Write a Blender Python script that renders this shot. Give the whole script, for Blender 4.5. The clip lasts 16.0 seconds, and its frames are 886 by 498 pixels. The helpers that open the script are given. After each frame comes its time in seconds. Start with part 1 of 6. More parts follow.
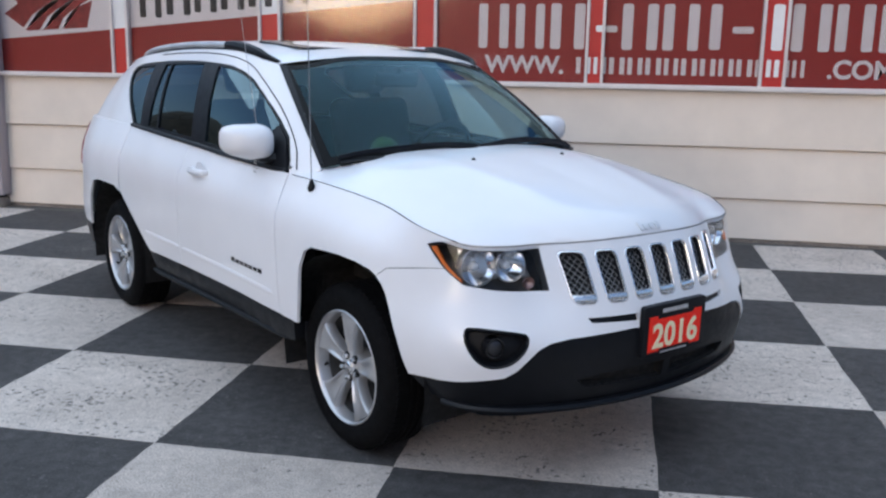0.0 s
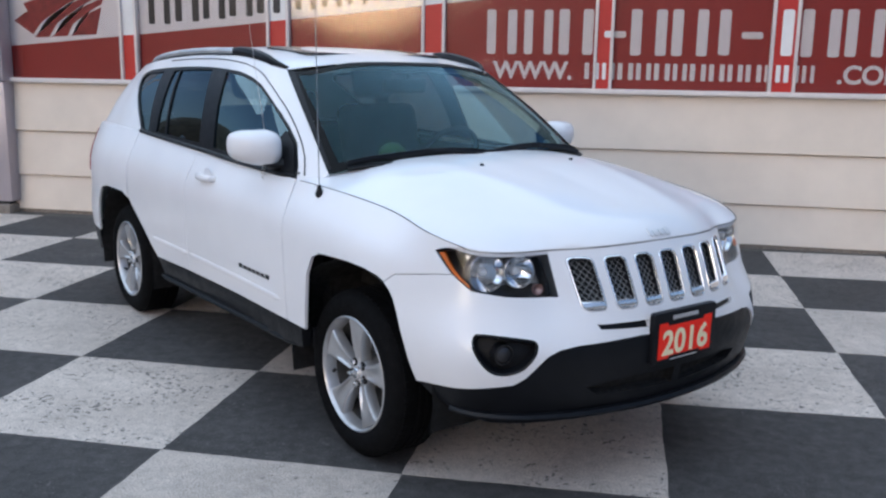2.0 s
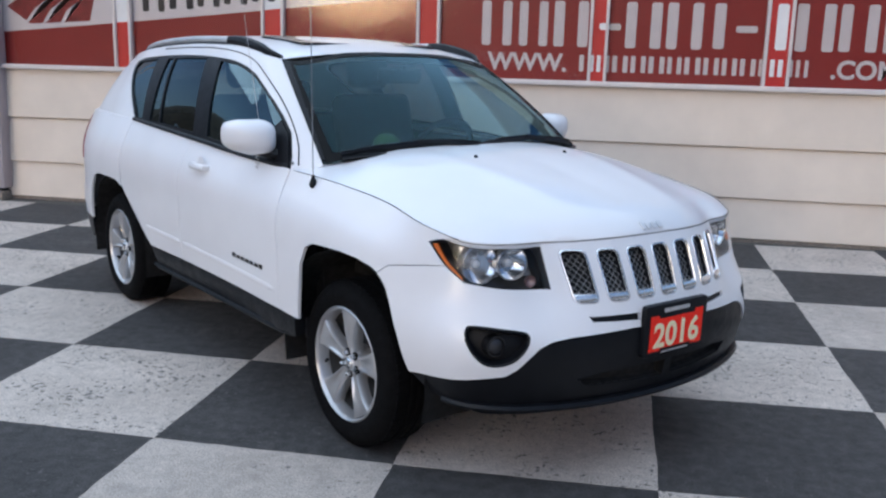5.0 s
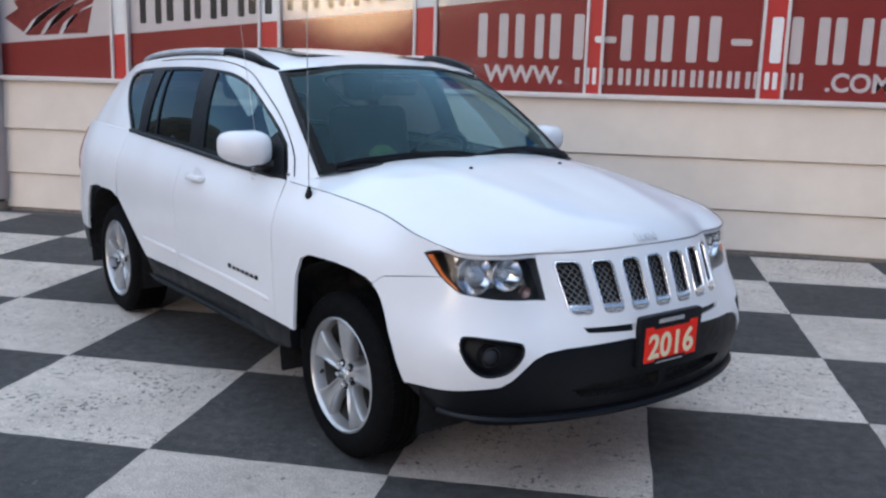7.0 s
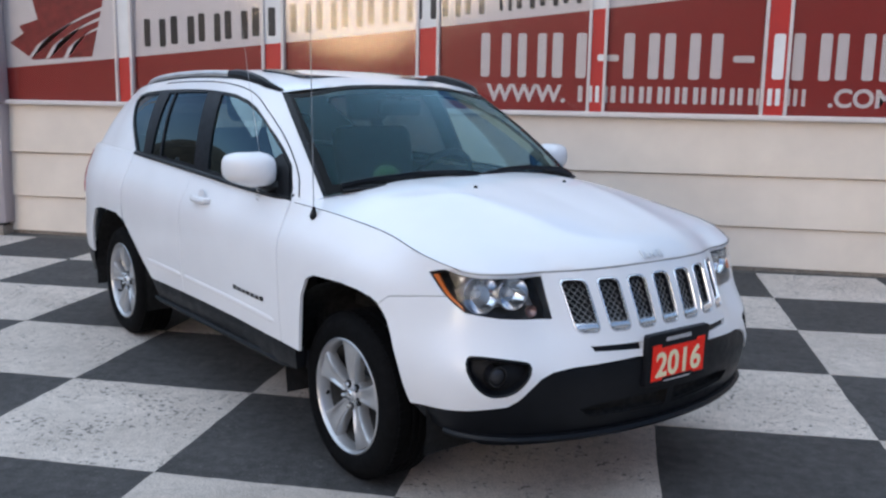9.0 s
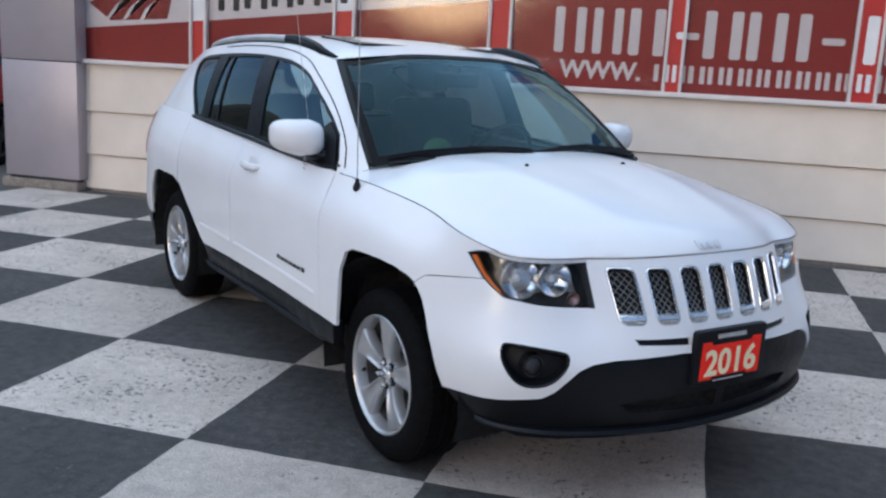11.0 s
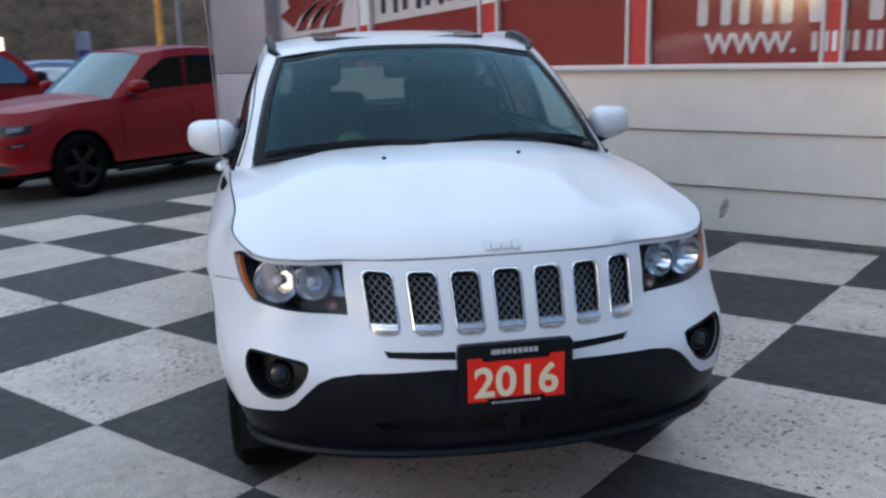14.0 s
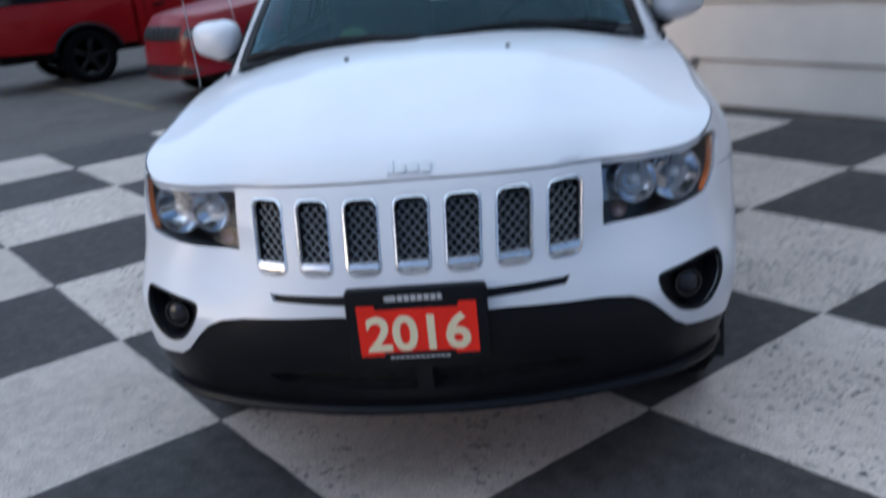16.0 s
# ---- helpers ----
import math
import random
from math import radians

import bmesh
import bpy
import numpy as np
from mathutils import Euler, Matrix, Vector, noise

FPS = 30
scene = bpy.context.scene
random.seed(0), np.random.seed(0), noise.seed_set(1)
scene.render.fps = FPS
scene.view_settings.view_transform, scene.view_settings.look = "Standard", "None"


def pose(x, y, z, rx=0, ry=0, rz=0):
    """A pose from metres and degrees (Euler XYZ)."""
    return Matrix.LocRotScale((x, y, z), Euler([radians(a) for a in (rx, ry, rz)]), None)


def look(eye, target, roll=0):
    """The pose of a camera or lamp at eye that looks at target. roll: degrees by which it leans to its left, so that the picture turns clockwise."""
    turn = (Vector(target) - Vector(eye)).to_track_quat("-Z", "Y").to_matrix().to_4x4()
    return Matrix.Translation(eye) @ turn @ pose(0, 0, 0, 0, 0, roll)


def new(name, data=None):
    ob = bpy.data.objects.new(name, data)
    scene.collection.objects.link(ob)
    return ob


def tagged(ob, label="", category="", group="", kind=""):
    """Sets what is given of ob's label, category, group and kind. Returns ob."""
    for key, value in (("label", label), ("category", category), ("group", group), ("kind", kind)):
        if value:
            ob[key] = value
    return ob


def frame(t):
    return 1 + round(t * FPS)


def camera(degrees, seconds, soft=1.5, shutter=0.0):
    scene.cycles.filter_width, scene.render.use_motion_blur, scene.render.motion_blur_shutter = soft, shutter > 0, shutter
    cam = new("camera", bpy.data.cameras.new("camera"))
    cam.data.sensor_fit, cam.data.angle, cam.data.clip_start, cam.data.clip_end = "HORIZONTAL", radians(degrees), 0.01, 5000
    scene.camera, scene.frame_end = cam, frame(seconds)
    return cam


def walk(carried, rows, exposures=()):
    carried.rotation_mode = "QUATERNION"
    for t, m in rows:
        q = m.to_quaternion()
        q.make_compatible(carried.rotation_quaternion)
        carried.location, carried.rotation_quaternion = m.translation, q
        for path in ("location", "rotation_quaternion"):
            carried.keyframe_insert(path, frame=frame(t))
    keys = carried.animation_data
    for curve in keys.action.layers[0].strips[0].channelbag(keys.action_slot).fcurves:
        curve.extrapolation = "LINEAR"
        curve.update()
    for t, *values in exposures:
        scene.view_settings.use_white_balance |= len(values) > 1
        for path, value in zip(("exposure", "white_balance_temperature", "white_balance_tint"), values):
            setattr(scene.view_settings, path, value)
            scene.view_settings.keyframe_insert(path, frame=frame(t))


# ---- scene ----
cam = camera(52.0, 16.0, soft=2.35, shutter=1.0)
PATH = [
    (0, (1.705, -3.998, 1.467), (1.34, -2.073, 1.065), 1.0),
    (0.5, (1.705, -3.997, 1.464), (1.341, -2.074, 1.056), 1.1),
    (1, (1.703, -3.995, 1.466), (1.342, -2.073, 1.051), 1.1),
    (1.5, (1.699, -3.989, 1.465), (1.302, -2.071, 1.063), 0.9),
    (2, (1.701, -3.981, 1.463), (1.318, -2.057, 1.074), 0.9),
    (2.5, (1.703, -3.984, 1.463), (1.323, -2.059, 1.074), 0.7),
    (3, (1.707, -3.991, 1.465), (1.33, -2.066, 1.076), 0.7),
    (3.5, (1.705, -3.988, 1.465), (1.327, -2.066, 1.063), 1.0),
    (3.7, (1.701, -3.988, 1.472), (1.323, -2.068, 1.059), 1.1),
    (6, (1.703, -3.992, 1.465), (1.34, -2.064, 1.078), 1.7),
    (6.5, (1.708, -3.994, 1.466), (1.35, -2.062, 1.093), 1.5),
    (7, (1.708, -3.996, 1.466), (1.347, -2.067, 1.083), 1.6),
    (7.5, (1.706, -3.991, 1.461), (1.334, -2.065, 1.068), 1.5),
    (8, (1.708, -3.994, 1.459), (1.344, -2.063, 1.087), 1.3),
    (8.5, (1.711, -3.999, 1.465), (1.348, -2.063, 1.114), 1.1),
    (9, (1.704, -3.991, 1.466), (1.331, -2.056, 1.124), 1.0),
    (9.5, (1.707, -3.988, 1.467), (1.313, -2.061, 1.104), 0.8),
    (9.7, (1.709, -3.976, 1.465), (1.296, -2.056, 1.087), 0.5),
    (11.8, (2.023, -3.581, 1.457), (1.441, -1.713, 1.04), 3.6),
    (12, (2.154, -3.496, 1.475), (1.595, -1.624, 1.048), 1.5),
    (12.5, (2.517, -3.377, 1.469), (1.753, -1.583, 1.024), 0.1),
    (13, (2.753, -3.168, 1.439), (1.84, -1.443, 1.003), -0.4),
    (13.5, (3.0, -2.986, 1.453), (1.93, -1.353, 1.019), -1.5),
    (14, (3.253, -2.843, 1.454), (2.062, -1.293, 1.03), -1.4),
    (14.5, (3.324, -2.659, 1.404), (2.041, -1.205, 0.917), -2.9),
    (15, (3.385, -2.375, 1.398), (2.093, -0.939, 0.879), -2.3),
    (15.5, (3.511, -2.104, 1.39), (2.064, -0.816, 0.892), -2.8),
    (16, (3.556, -1.895, 1.395), (2.023, -0.777, 0.763), -5.6),
]
walk(cam, [(t, look(eye, target, roll)) for t, eye, target, roll in PATH],
     exposures=[(0, 0.46, 6500, 20), (9.7, 0.46, 6500, 20), (12.0, 0.37, 6400, 18), (14.0, 0.33, 6350, 19), (16.0, 0.32, 6280, 20)])

# ---- light ----
SUN_ELEVATION, SUN_AZIMUTH = radians(12.0), radians(197)   # low behind the camera, clockwise from +y
world = bpy.data.worlds.new("evening_sky")
scene.world = world
world.use_nodes = True
_nt = world.node_tree
_sky = _nt.nodes.new("ShaderNodeTexSky")
_sky.sky_type = "NISHITA"
_sky.sun_disc = False
_sky.sun_elevation = SUN_ELEVATION
_sky.sun_rotation = SUN_AZIMUTH
_sky.air_density, _sky.dust_density, _sky.ozone_density = 1.0, 1.5, 3.0
_nt.nodes["Background"].inputs["Strength"].default_value = 0.15
_nt.links.new(_sky.outputs[0], _nt.nodes["Background"].inputs["Color"])
sun_data = bpy.data.lights.new("sun", "SUN")
sun_data.energy, sun_data.angle, sun_data.color = 2.0, radians(112), (0.69, 0.90, 1.0)
sun = new("sun", sun_data)
_d = Vector((math.sin(SUN_AZIMUTH), math.cos(SUN_AZIMUTH), 0.0))
sun.matrix_world = look(Vector((-5.5, 0.4, 22)), (0, 0, 0))


# ---- materials ----
def material(name):
    m = bpy.data.materials.new(name)
    m.use_nodes = True
    nt = m.node_tree
    return m, nt, nt.nodes["Principled BSDF"]


def set_in(node, **kw):
    for k, v in kw.items():
        node.inputs[k.replace("_", " ")].default_value = v


def noise_tex(nt, scale, detail=4.0, rough=0.55, coords="Object"):
    tc = nt.nodes.new("ShaderNodeTexCoord")
    n = nt.nodes.new("ShaderNodeTexNoise")
    n.inputs["Scale"].default_value = scale
    n.inputs["Detail"].default_value = detail
    n.inputs["Roughness"].default_value = rough
    nt.links.new(tc.outputs[coords], n.inputs["Vector"])
    return n


def ramp(nt, source, stops):
    r = nt.nodes.new("ShaderNodeValToRGB")
    el = r.color_ramp.elements
    while len(el) < len(stops):
        el.new(0.5)
    for e, (p, c) in zip(el, stops):
        e.position = p
        e.color = (*c, 1.0) if len(c) == 3 else c
    nt.links.new(source, r.inputs["Fac"])
    return r


def mix_col(nt, a, b, fac, mode="MIX"):
    m = nt.nodes.new("ShaderNodeMix")
    m.data_type, m.blend_type = "RGBA", mode
    for sock, val in (("A", a), ("B", b)):
        s = [i for i in m.inputs if i.name == sock and i.type == "RGBA"][0]
        if isinstance(val, tuple):
            s.default_value = (*val, 1.0)
        else:
            nt.links.new(val, s)
    f = [i for i in m.inputs if i.name == "Factor" and i.type == "VALUE"][0]
    if isinstance(fac, (int, float)):
        f.default_value = fac
    else:
        nt.links.new(fac, f)
    return [o for o in m.outputs if o.type == "RGBA"][0]


def add_bump(nt, bsdf, height, strength, distance):
    b = nt.nodes.new("ShaderNodeBump")
    b.inputs["Strength"].default_value = strength
    b.inputs["Distance"].default_value = distance
    nt.links.new(height, b.inputs["Height"])
    nt.links.new(b.outputs[0], bsdf.inputs["Normal"])


def plain(name, color, rough=0.5, metal=0.0, coat=0.0, var=0.12, scale=9.0, bump=0.0, bump_scale=300.0, spec=0.5):
    """Paint, plastic or metal with a soft mottling and a fine relief."""
    m, nt, b = material(name)
    n = noise_tex(nt, scale)
    lo = tuple(c * (1 - var) for c in color)
    hi = tuple(min(1.0, c * (1 + var)) for c in color)
    nt.links.new(ramp(nt, n.outputs["Fac"], [(0.3, lo), (0.7, hi)]).outputs[0], b.inputs["Base Color"])
    rr = ramp(nt, noise_tex(nt, scale * 3.7).outputs["Fac"], [(0.3, (rough * 0.85,) * 3), (0.7, (min(1, rough * 1.15),) * 3)])
    nt.links.new(rr.outputs[0], b.inputs["Roughness"])
    set_in(b, Metallic=metal, Coat_Weight=coat, Coat_Roughness=0.04, Specular_IOR_Level=spec)
    if bump:
        add_bump(nt, b, noise_tex(nt, bump_scale, 2.0).outputs["Fac"], bump, 0.002)
    return m


def thin_glass(name, tint, gloss_rough=0.0, mirror=0.06, gloss=(1.0, 1.0, 1.0)):
    """A thin pane: it lets tinted light through and mirrors more the flatter one looks at it (mirror: its share head-on)."""
    m, nt, b = material(name)
    nt.nodes.remove(b)
    t, g, f, p, mr, mx = (nt.nodes.new(k) for k in ("ShaderNodeBsdfTransparent", "ShaderNodeBsdfGlossy", "ShaderNodeLayerWeight", "ShaderNodeMath", "ShaderNodeMapRange", "ShaderNodeMixShader"))
    t.inputs["Color"].default_value = (*tint, 1.0)
    g.inputs["Color"].default_value = (*gloss, 1.0)
    g.inputs["Roughness"].default_value = gloss_rough
    f.inputs["Blend"].default_value = 0.5
    p.operation, p.inputs[1].default_value = "POWER", 5.0
    mr.inputs["To Min"].default_value = mirror
    nt.links.new(f.outputs["Facing"], p.inputs[0])
    nt.links.new(p.outputs[0], mr.inputs["Value"])
    nt.links.new(mr.outputs[0], mx.inputs[0])
    nt.links.new(t.outputs[0], mx.inputs[1])
    nt.links.new(g.outputs[0], mx.inputs[2])
    nt.links.new(mx.outputs[0], nt.nodes["Material Output"].inputs["Surface"])
    return m


def speckled(name, base, dark, light, worn, worn_at=(0.60, 0.68), rough=0.85, relief=0.5, mottle=0.22, fleck=52.0):
    """Painted or bare asphalt: aggregate grain, blotches, and worn pits that show what lies under the paint."""
    m, nt, b = material(name)
    info = nt.nodes.new("ShaderNodeObjectInfo")
    tc = nt.nodes.new("ShaderNodeTexCoord")
    # every square gets its own stretch of the pattern
    shift = nt.nodes.new("ShaderNodeVectorMath")
    shift.operation = "MULTIPLY_ADD"
    shift.inputs[1].default_value = (37.0, 53.0, 0.0)
    nt.links.new(info.outputs["Random"], shift.inputs[0])
    nt.links.new(tc.outputs["Object"], shift.inputs[2])

    def tex(scale, detail, r):
        n = nt.nodes.new("ShaderNodeTexNoise")
        n.inputs["Scale"].default_value, n.inputs["Detail"].default_value, n.inputs["Roughness"].default_value = scale, detail, r
        nt.links.new(shift.outputs[0], n.inputs["Vector"])
        return n.outputs["Fac"]

    grain, blot, wear, patch, mid = tex(150.0, 3.0, 0.6), tex(2.2, 5.0, 0.6), tex(fleck, 4.0, 0.6), tex(3.4, 4.0, 0.6), tex(17.0, 5.0, 0.65)
    c = mix_col(nt, dark, light, ramp(nt, blot, [(0.3, (0, 0, 0)), (0.7, (1, 1, 1))]).outputs[0])
    c = mix_col(nt, c, base, 0.4)
    g = ramp(nt, grain, [(0.28, (0.42,) * 3), (0.5, (1.0,) * 3), (0.74, (1.6,) * 3)])
    c = mix_col(nt, c, g.outputs[0], 0.8, "MULTIPLY")
    g = ramp(nt, mid, [(0.32, (1 - mottle,) * 3), (0.68, (1 + mottle,) * 3)])
    c = mix_col(nt, c, g.outputs[0], 1.0, "MULTIPLY")
    tone = nt.nodes.new("ShaderNodeMapRange")
    tone.inputs["To Min"].default_value, tone.inputs["To Max"].default_value = 0.9, 1.08
    nt.links.new(info.outputs["Random"], tone.inputs["Value"])
    c = mix_col(nt, c, tone.outputs[0], 1.0, "MULTIPLY")
    add = nt.nodes.new("ShaderNodeMath")
    add.operation = "MULTIPLY_ADD"
    add.inputs[1].default_value = 0.40
    nt.links.new(patch, add.inputs[0])
    nt.links.new(wear, add.inputs[2])
    vary = nt.nodes.new("ShaderNodeMapRange")
    vary.inputs["To Min"].default_value, vary.inputs["To Max"].default_value = -0.055, 0.02
    nt.links.new(info.outputs["Random"], vary.inputs["Value"])
    total = nt.nodes.new("ShaderNodeMath")
    nt.links.new(add.outputs[0], total.inputs[0])
    nt.links.new(vary.outputs[0], total.inputs[1])
    w = ramp(nt, total.outputs[0], [(worn_at[0] + 0.20, (0, 0, 0)), (worn_at[1] + 0.20, (1, 1, 1))])
    c = mix_col(nt, c, worn, w.outputs[0])
    nt.links.new(c, b.inputs["Base Color"])
    set_in(b, Roughness=rough, Specular_IOR_Level=0.35)
    add_bump(nt, b, grain, relief, 0.004)
    return m


M_ASPHALT = speckled("lot_asphalt", (0.088, 0.080, 0.074), (0.062, 0.057, 0.053), (0.118, 0.107, 0.097), (0.05, 0.046, 0.042))
M_DARK_SQ = speckled("dark_square_paint", (0.057, 0.0535, 0.0525), (0.042, 0.0395, 0.039), (0.078, 0.0735, 0.072), (0.17, 0.16, 0.15), (0.60, 0.76), mottle=0.32)
M_WHITE_SQ = speckled("white_square_paint", (0.515, 0.446, 0.396), (0.378, 0.326, 0.285), (0.605, 0.526, 0.466), (0.13, 0.12, 0.11), (0.598, 0.65), mottle=0.14, fleck=36.0)
M_SIDING = plain("siding_paint", (0.77, 0.67, 0.575), 0.55, var=0.06, scale=2.5, bump=0.15, bump_scale=60)
M_SILL = plain("sill_paint", (0.72, 0.66, 0.64), 0.45, var=0.06)
M_PRINT_RED = plain("printed_film_red", (0.285, 0.014, 0.012), 0.5, var=0.05)
M_PRINT_WHITE = plain("printed_film_white", (0.74, 0.70, 0.72), 0.5, var=0.04)
M_PRINT_GREY = plain("printed_film_silver", (0.70, 0.66, 0.68), 0.5, var=0.04)
M_PRINT_BLACK = plain("printed_film_black", (0.02, 0.021, 0.025), 0.5, var=0.1)
M_PRINT_LEAF = plain("printed_film_dark_red", (0.24, 0.02, 0.02), 0.5, var=0.3, scale=14)
M_PANE = thin_glass("window_glass", (0.96, 0.95, 0.94), 0.08, 0.030)
M_CLAD = plain("column_cladding", (0.42, 0.38, 0.41), 0.42, metal=0.3, var=0.05, scale=3)
M_CONCRETE = speckled("footing_concrete", (0.30, 0.25, 0.21), (0.22, 0.18, 0.15), (0.36, 0.31, 0.27), (0.15, 0.12, 0.1))


# ---- mesh helpers ----
def mesh_of(name, verts, faces, mat, smooth=True):
    me = bpy.data.meshes.new(name)
    me.from_pydata([tuple(map(float, v)) for v in verts], [], [tuple(map(int, f)) for f in faces])
    me.materials.append(mat)
    if smooth:
        me.polygons.foreach_set("use_smooth", [True] * len(me.polygons))
    me.update()
    return me


def finish(bm, name, mat, smooth=True):
    bmesh.ops.recalc_face_normals(bm, faces=bm.faces)
    me = bpy.data.meshes.new(name)
    bm.to_mesh(me)
    bm.free()
    me.materials.append(mat)
    if smooth:
        me.polygons.foreach_set("use_smooth", [True] * len(me.polygons))
        me.set_sharp_from_angle(angle=radians(38))
    return me


def part(name, bm, mat=None, parent=None, label="", at=None, smooth=True):
    """Links a bmesh, or a mesh, as one object under a thing or a part."""
    me = finish(bm, name, mat, smooth) if isinstance(bm, bmesh.types.BMesh) else bm
    ob = new(name, me)
    if at is not None:
        ob.matrix_basis = at
    if parent is not None:
        ob.parent = parent
    return tagged(ob, label)


def box(x0, x1, y0, y1, z0, z1, bevel=0.0, seg=2, bm=None):
    bm = bm or bmesh.new()
    made = bmesh.ops.create_cube(bm, size=1.0, matrix=Matrix.Translation(((x0 + x1) / 2, (y0 + y1) / 2, (z0 + z1) / 2)) @ Matrix.Diagonal((abs(x1 - x0), abs(y1 - y0), abs(z1 - z0), 1)))
    if bevel:
        vs = set(made["verts"])
        es = [e for e in bm.edges if e.verts[0] in vs and e.verts[1] in vs]
        bmesh.ops.bevel(bm, geom=es, offset=bevel, segments=seg, affect="EDGES", profile=0.5)
    return bm


def lathe(profile, steps=48, m=None, bm=None, closed=False, caps=True):
    """Turns (radius, height) rows round z."""
    bm = bm or bmesh.new()
    rings = []
    for r, h in profile:
        ring = []
        for k in range(steps):
            a = 2 * math.pi * k / steps
            p = Vector((r * math.cos(a), r * math.sin(a), h))
            ring.append(bm.verts.new(m @ p if m else p))
        rings.append(ring)
    pairs = list(zip(rings, rings[1:])) + ([(rings[-1], rings[0])] if closed else [])
    for a, b in pairs:
        for k in range(steps):
            bm.faces.new((a[k], a[(k + 1) % steps], b[(k + 1) % steps], b[k]))
    if caps and not closed:
        for ring in (rings[0], rings[-1]):
            if profile[0 if ring is rings[0] else -1][0] > 1e-6:
                bm.faces.new(ring)
    return bm


def tube(points, radius, sides=8, bm=None, flat=1.0, up=(0, 0, 1)):
    """A round or flattened bar along points; radius may be one number or one a point."""
    bm = bm or bmesh.new()
    pts = [Vector(p) for p in points]
    rad = [radius] * len(pts) if isinstance(radius, (int, float)) else list(radius)
    rings = []
    for k, p in enumerate(pts):
        d = (pts[min(k + 1, len(pts) - 1)] - pts[max(k - 1, 0)]).normalized()
        u = Vector(up)
        if abs(d.dot(u)) > 0.95:
            u = Vector((1, 0, 0))
        s = d.cross(u).normalized()
        n = s.cross(d).normalized()
        rings.append([bm.verts.new(p + rad[k] * (math.cos(a) * s + flat * math.sin(a) * n)) for a in (2 * math.pi * j / sides for j in range(sides))])
    for a, b in zip(rings, rings[1:]):
        for k in range(sides):
            bm.faces.new((a[k], a[(k + 1) % sides], b[(k + 1) % sides], b[k]))
    bm.faces.new(rings[0])
    bm.faces.new(rings[-1])
    return bm


def slab(poly, thick, to3d, bevel=0.0, bm=None):
    """A plate with the outline poly (u, v), from depth 0 to thick, laid into space by to3d(u, v, depth)."""
    bm = bm or bmesh.new()
    a = [bm.verts.new(to3d(u, v, 0.0)) for u, v in poly]
    b = [bm.verts.new(to3d(u, v, thick)) for u, v in poly]
    n = len(poly)
    bm.faces.new(a)
    top = bm.faces.new(b)
    for k in range(n):
        bm.faces.new((a[k], a[(k + 1) % n], b[(k + 1) % n], b[k]))
    if bevel:
        bmesh.ops.bevel(bm, geom=list(top.edges), offset=bevel, segments=2, affect="EDGES", profile=0.5)
    return bm


def rounded(u0, u1, v0, v1, r, seg=4):
    """A rectangle's outline with rounded corners."""
    out = []
    for cu, cv, a0 in ((u1 - r, v1 - r, 0), (u0 + r, v1 - r, 90), (u0 + r, v0 + r, 180), (u1 - r, v0 + r, 270)):
        out += [(cu + r * math.cos(radians(a0 + 90 * k / seg)), cv + r * math.sin(radians(a0 + 90 * k / seg))) for k in range(seg + 1)]
    return out


# ---- ground and far hills ----
SQ = 0.957                       # side of a painted square
WALL_Y = 4.03
gx = [-400, -60, -20, -7.6, -6.9, -6.2, -5.5, -5.0, 10, 60, 400]
gz = [-0.215, -0.215, -0.215, -0.213, -0.190, -0.115, -0.035, -0.006, -0.006, -0.006, -0.006]
gv = [(x, y, z) for x, z in zip(gx, gz) for y in (-400, 400)]
ground = part("ground", mesh_of("ground", gv, [(2 * k, 2 * k + 2, 2 * k + 3, 2 * k + 1) for k in range(len(gx) - 1)], M_ASPHALT))
tagged(ground, "grey-brown worn asphalt of the car lot", "asphalt", kind="structure")


def hill_ring():
    """A far wooded ridge all round, lowest where the sun goes down."""
    n, rings = 180, ((150, 0.0), (158, 0.45), (172, 0.8), (196, 1.0), (240, 1.02))
    vs, fs = [], []
    for k in range(n):
        az = 2 * math.pi * k / n
        gap = math.exp(-(((math.degrees(az) - math.degrees(SUN_AZIMUTH) + 180) % 360 - 180) / 6.0) ** 2)
        top = 40 + 9 * math.sin(3 * az + 1) + 5 * math.sin(7 * az) + 2.2 * math.sin(23 * az) + 1.2 * math.sin(51 * az)
        top *= 1 - 0.12 * max(0.0, -math.cos(az)) ** 0.5
        top = top * (1 - gap) + 8.5 * gap
        for r, h in rings:
            vs.append((r * math.sin(az), r * math.cos(az), -0.5 + top * h * (1 + 0.05 * math.sin(31 * az + r))))
    m = len(rings)
    for k in range(n):
        for j in range(m - 1):
            a, b = k * m + j, ((k + 1) % n) * m + j
            fs.append((a, b, b + 1, a + 1))
    return mesh_of("backdrop", vs, fs, M_HILL)


M_HILL = speckled("dry_wooded_hillside", (0.120, 0.078, 0.050), (0.05, 0.034, 0.022), (0.19, 0.124, 0.080), (0.035, 0.027, 0.017), mottle=0.45)
for _n in [n for n in M_HILL.node_tree.nodes if n.type == "TEX_NOISE"]:
    _n.inputs["Scale"].default_value *= 0.03
tagged(part("backdrop", hill_ring()), "far brown wooded hills round the lot", "hills", kind="structure")

# ---- the showroom wall ----
wall = part("wall_north", box(-4.6, 12.0, WALL_Y + 0.02, WALL_Y + 0.30, 0.0, 1.29), M_SIDING)
tagged(wall, "cream painted lap siding below the showroom windows", "wall", kind="structure")
wall_top = part("wall_north_upper", box(-4.6, 12.0, WALL_Y + 0.05, WALL_Y + 0.33, 1.29, 3.4), M_SIDING)
tagged(wall_top, "showroom wall behind the printed window film", "wall", kind="structure")


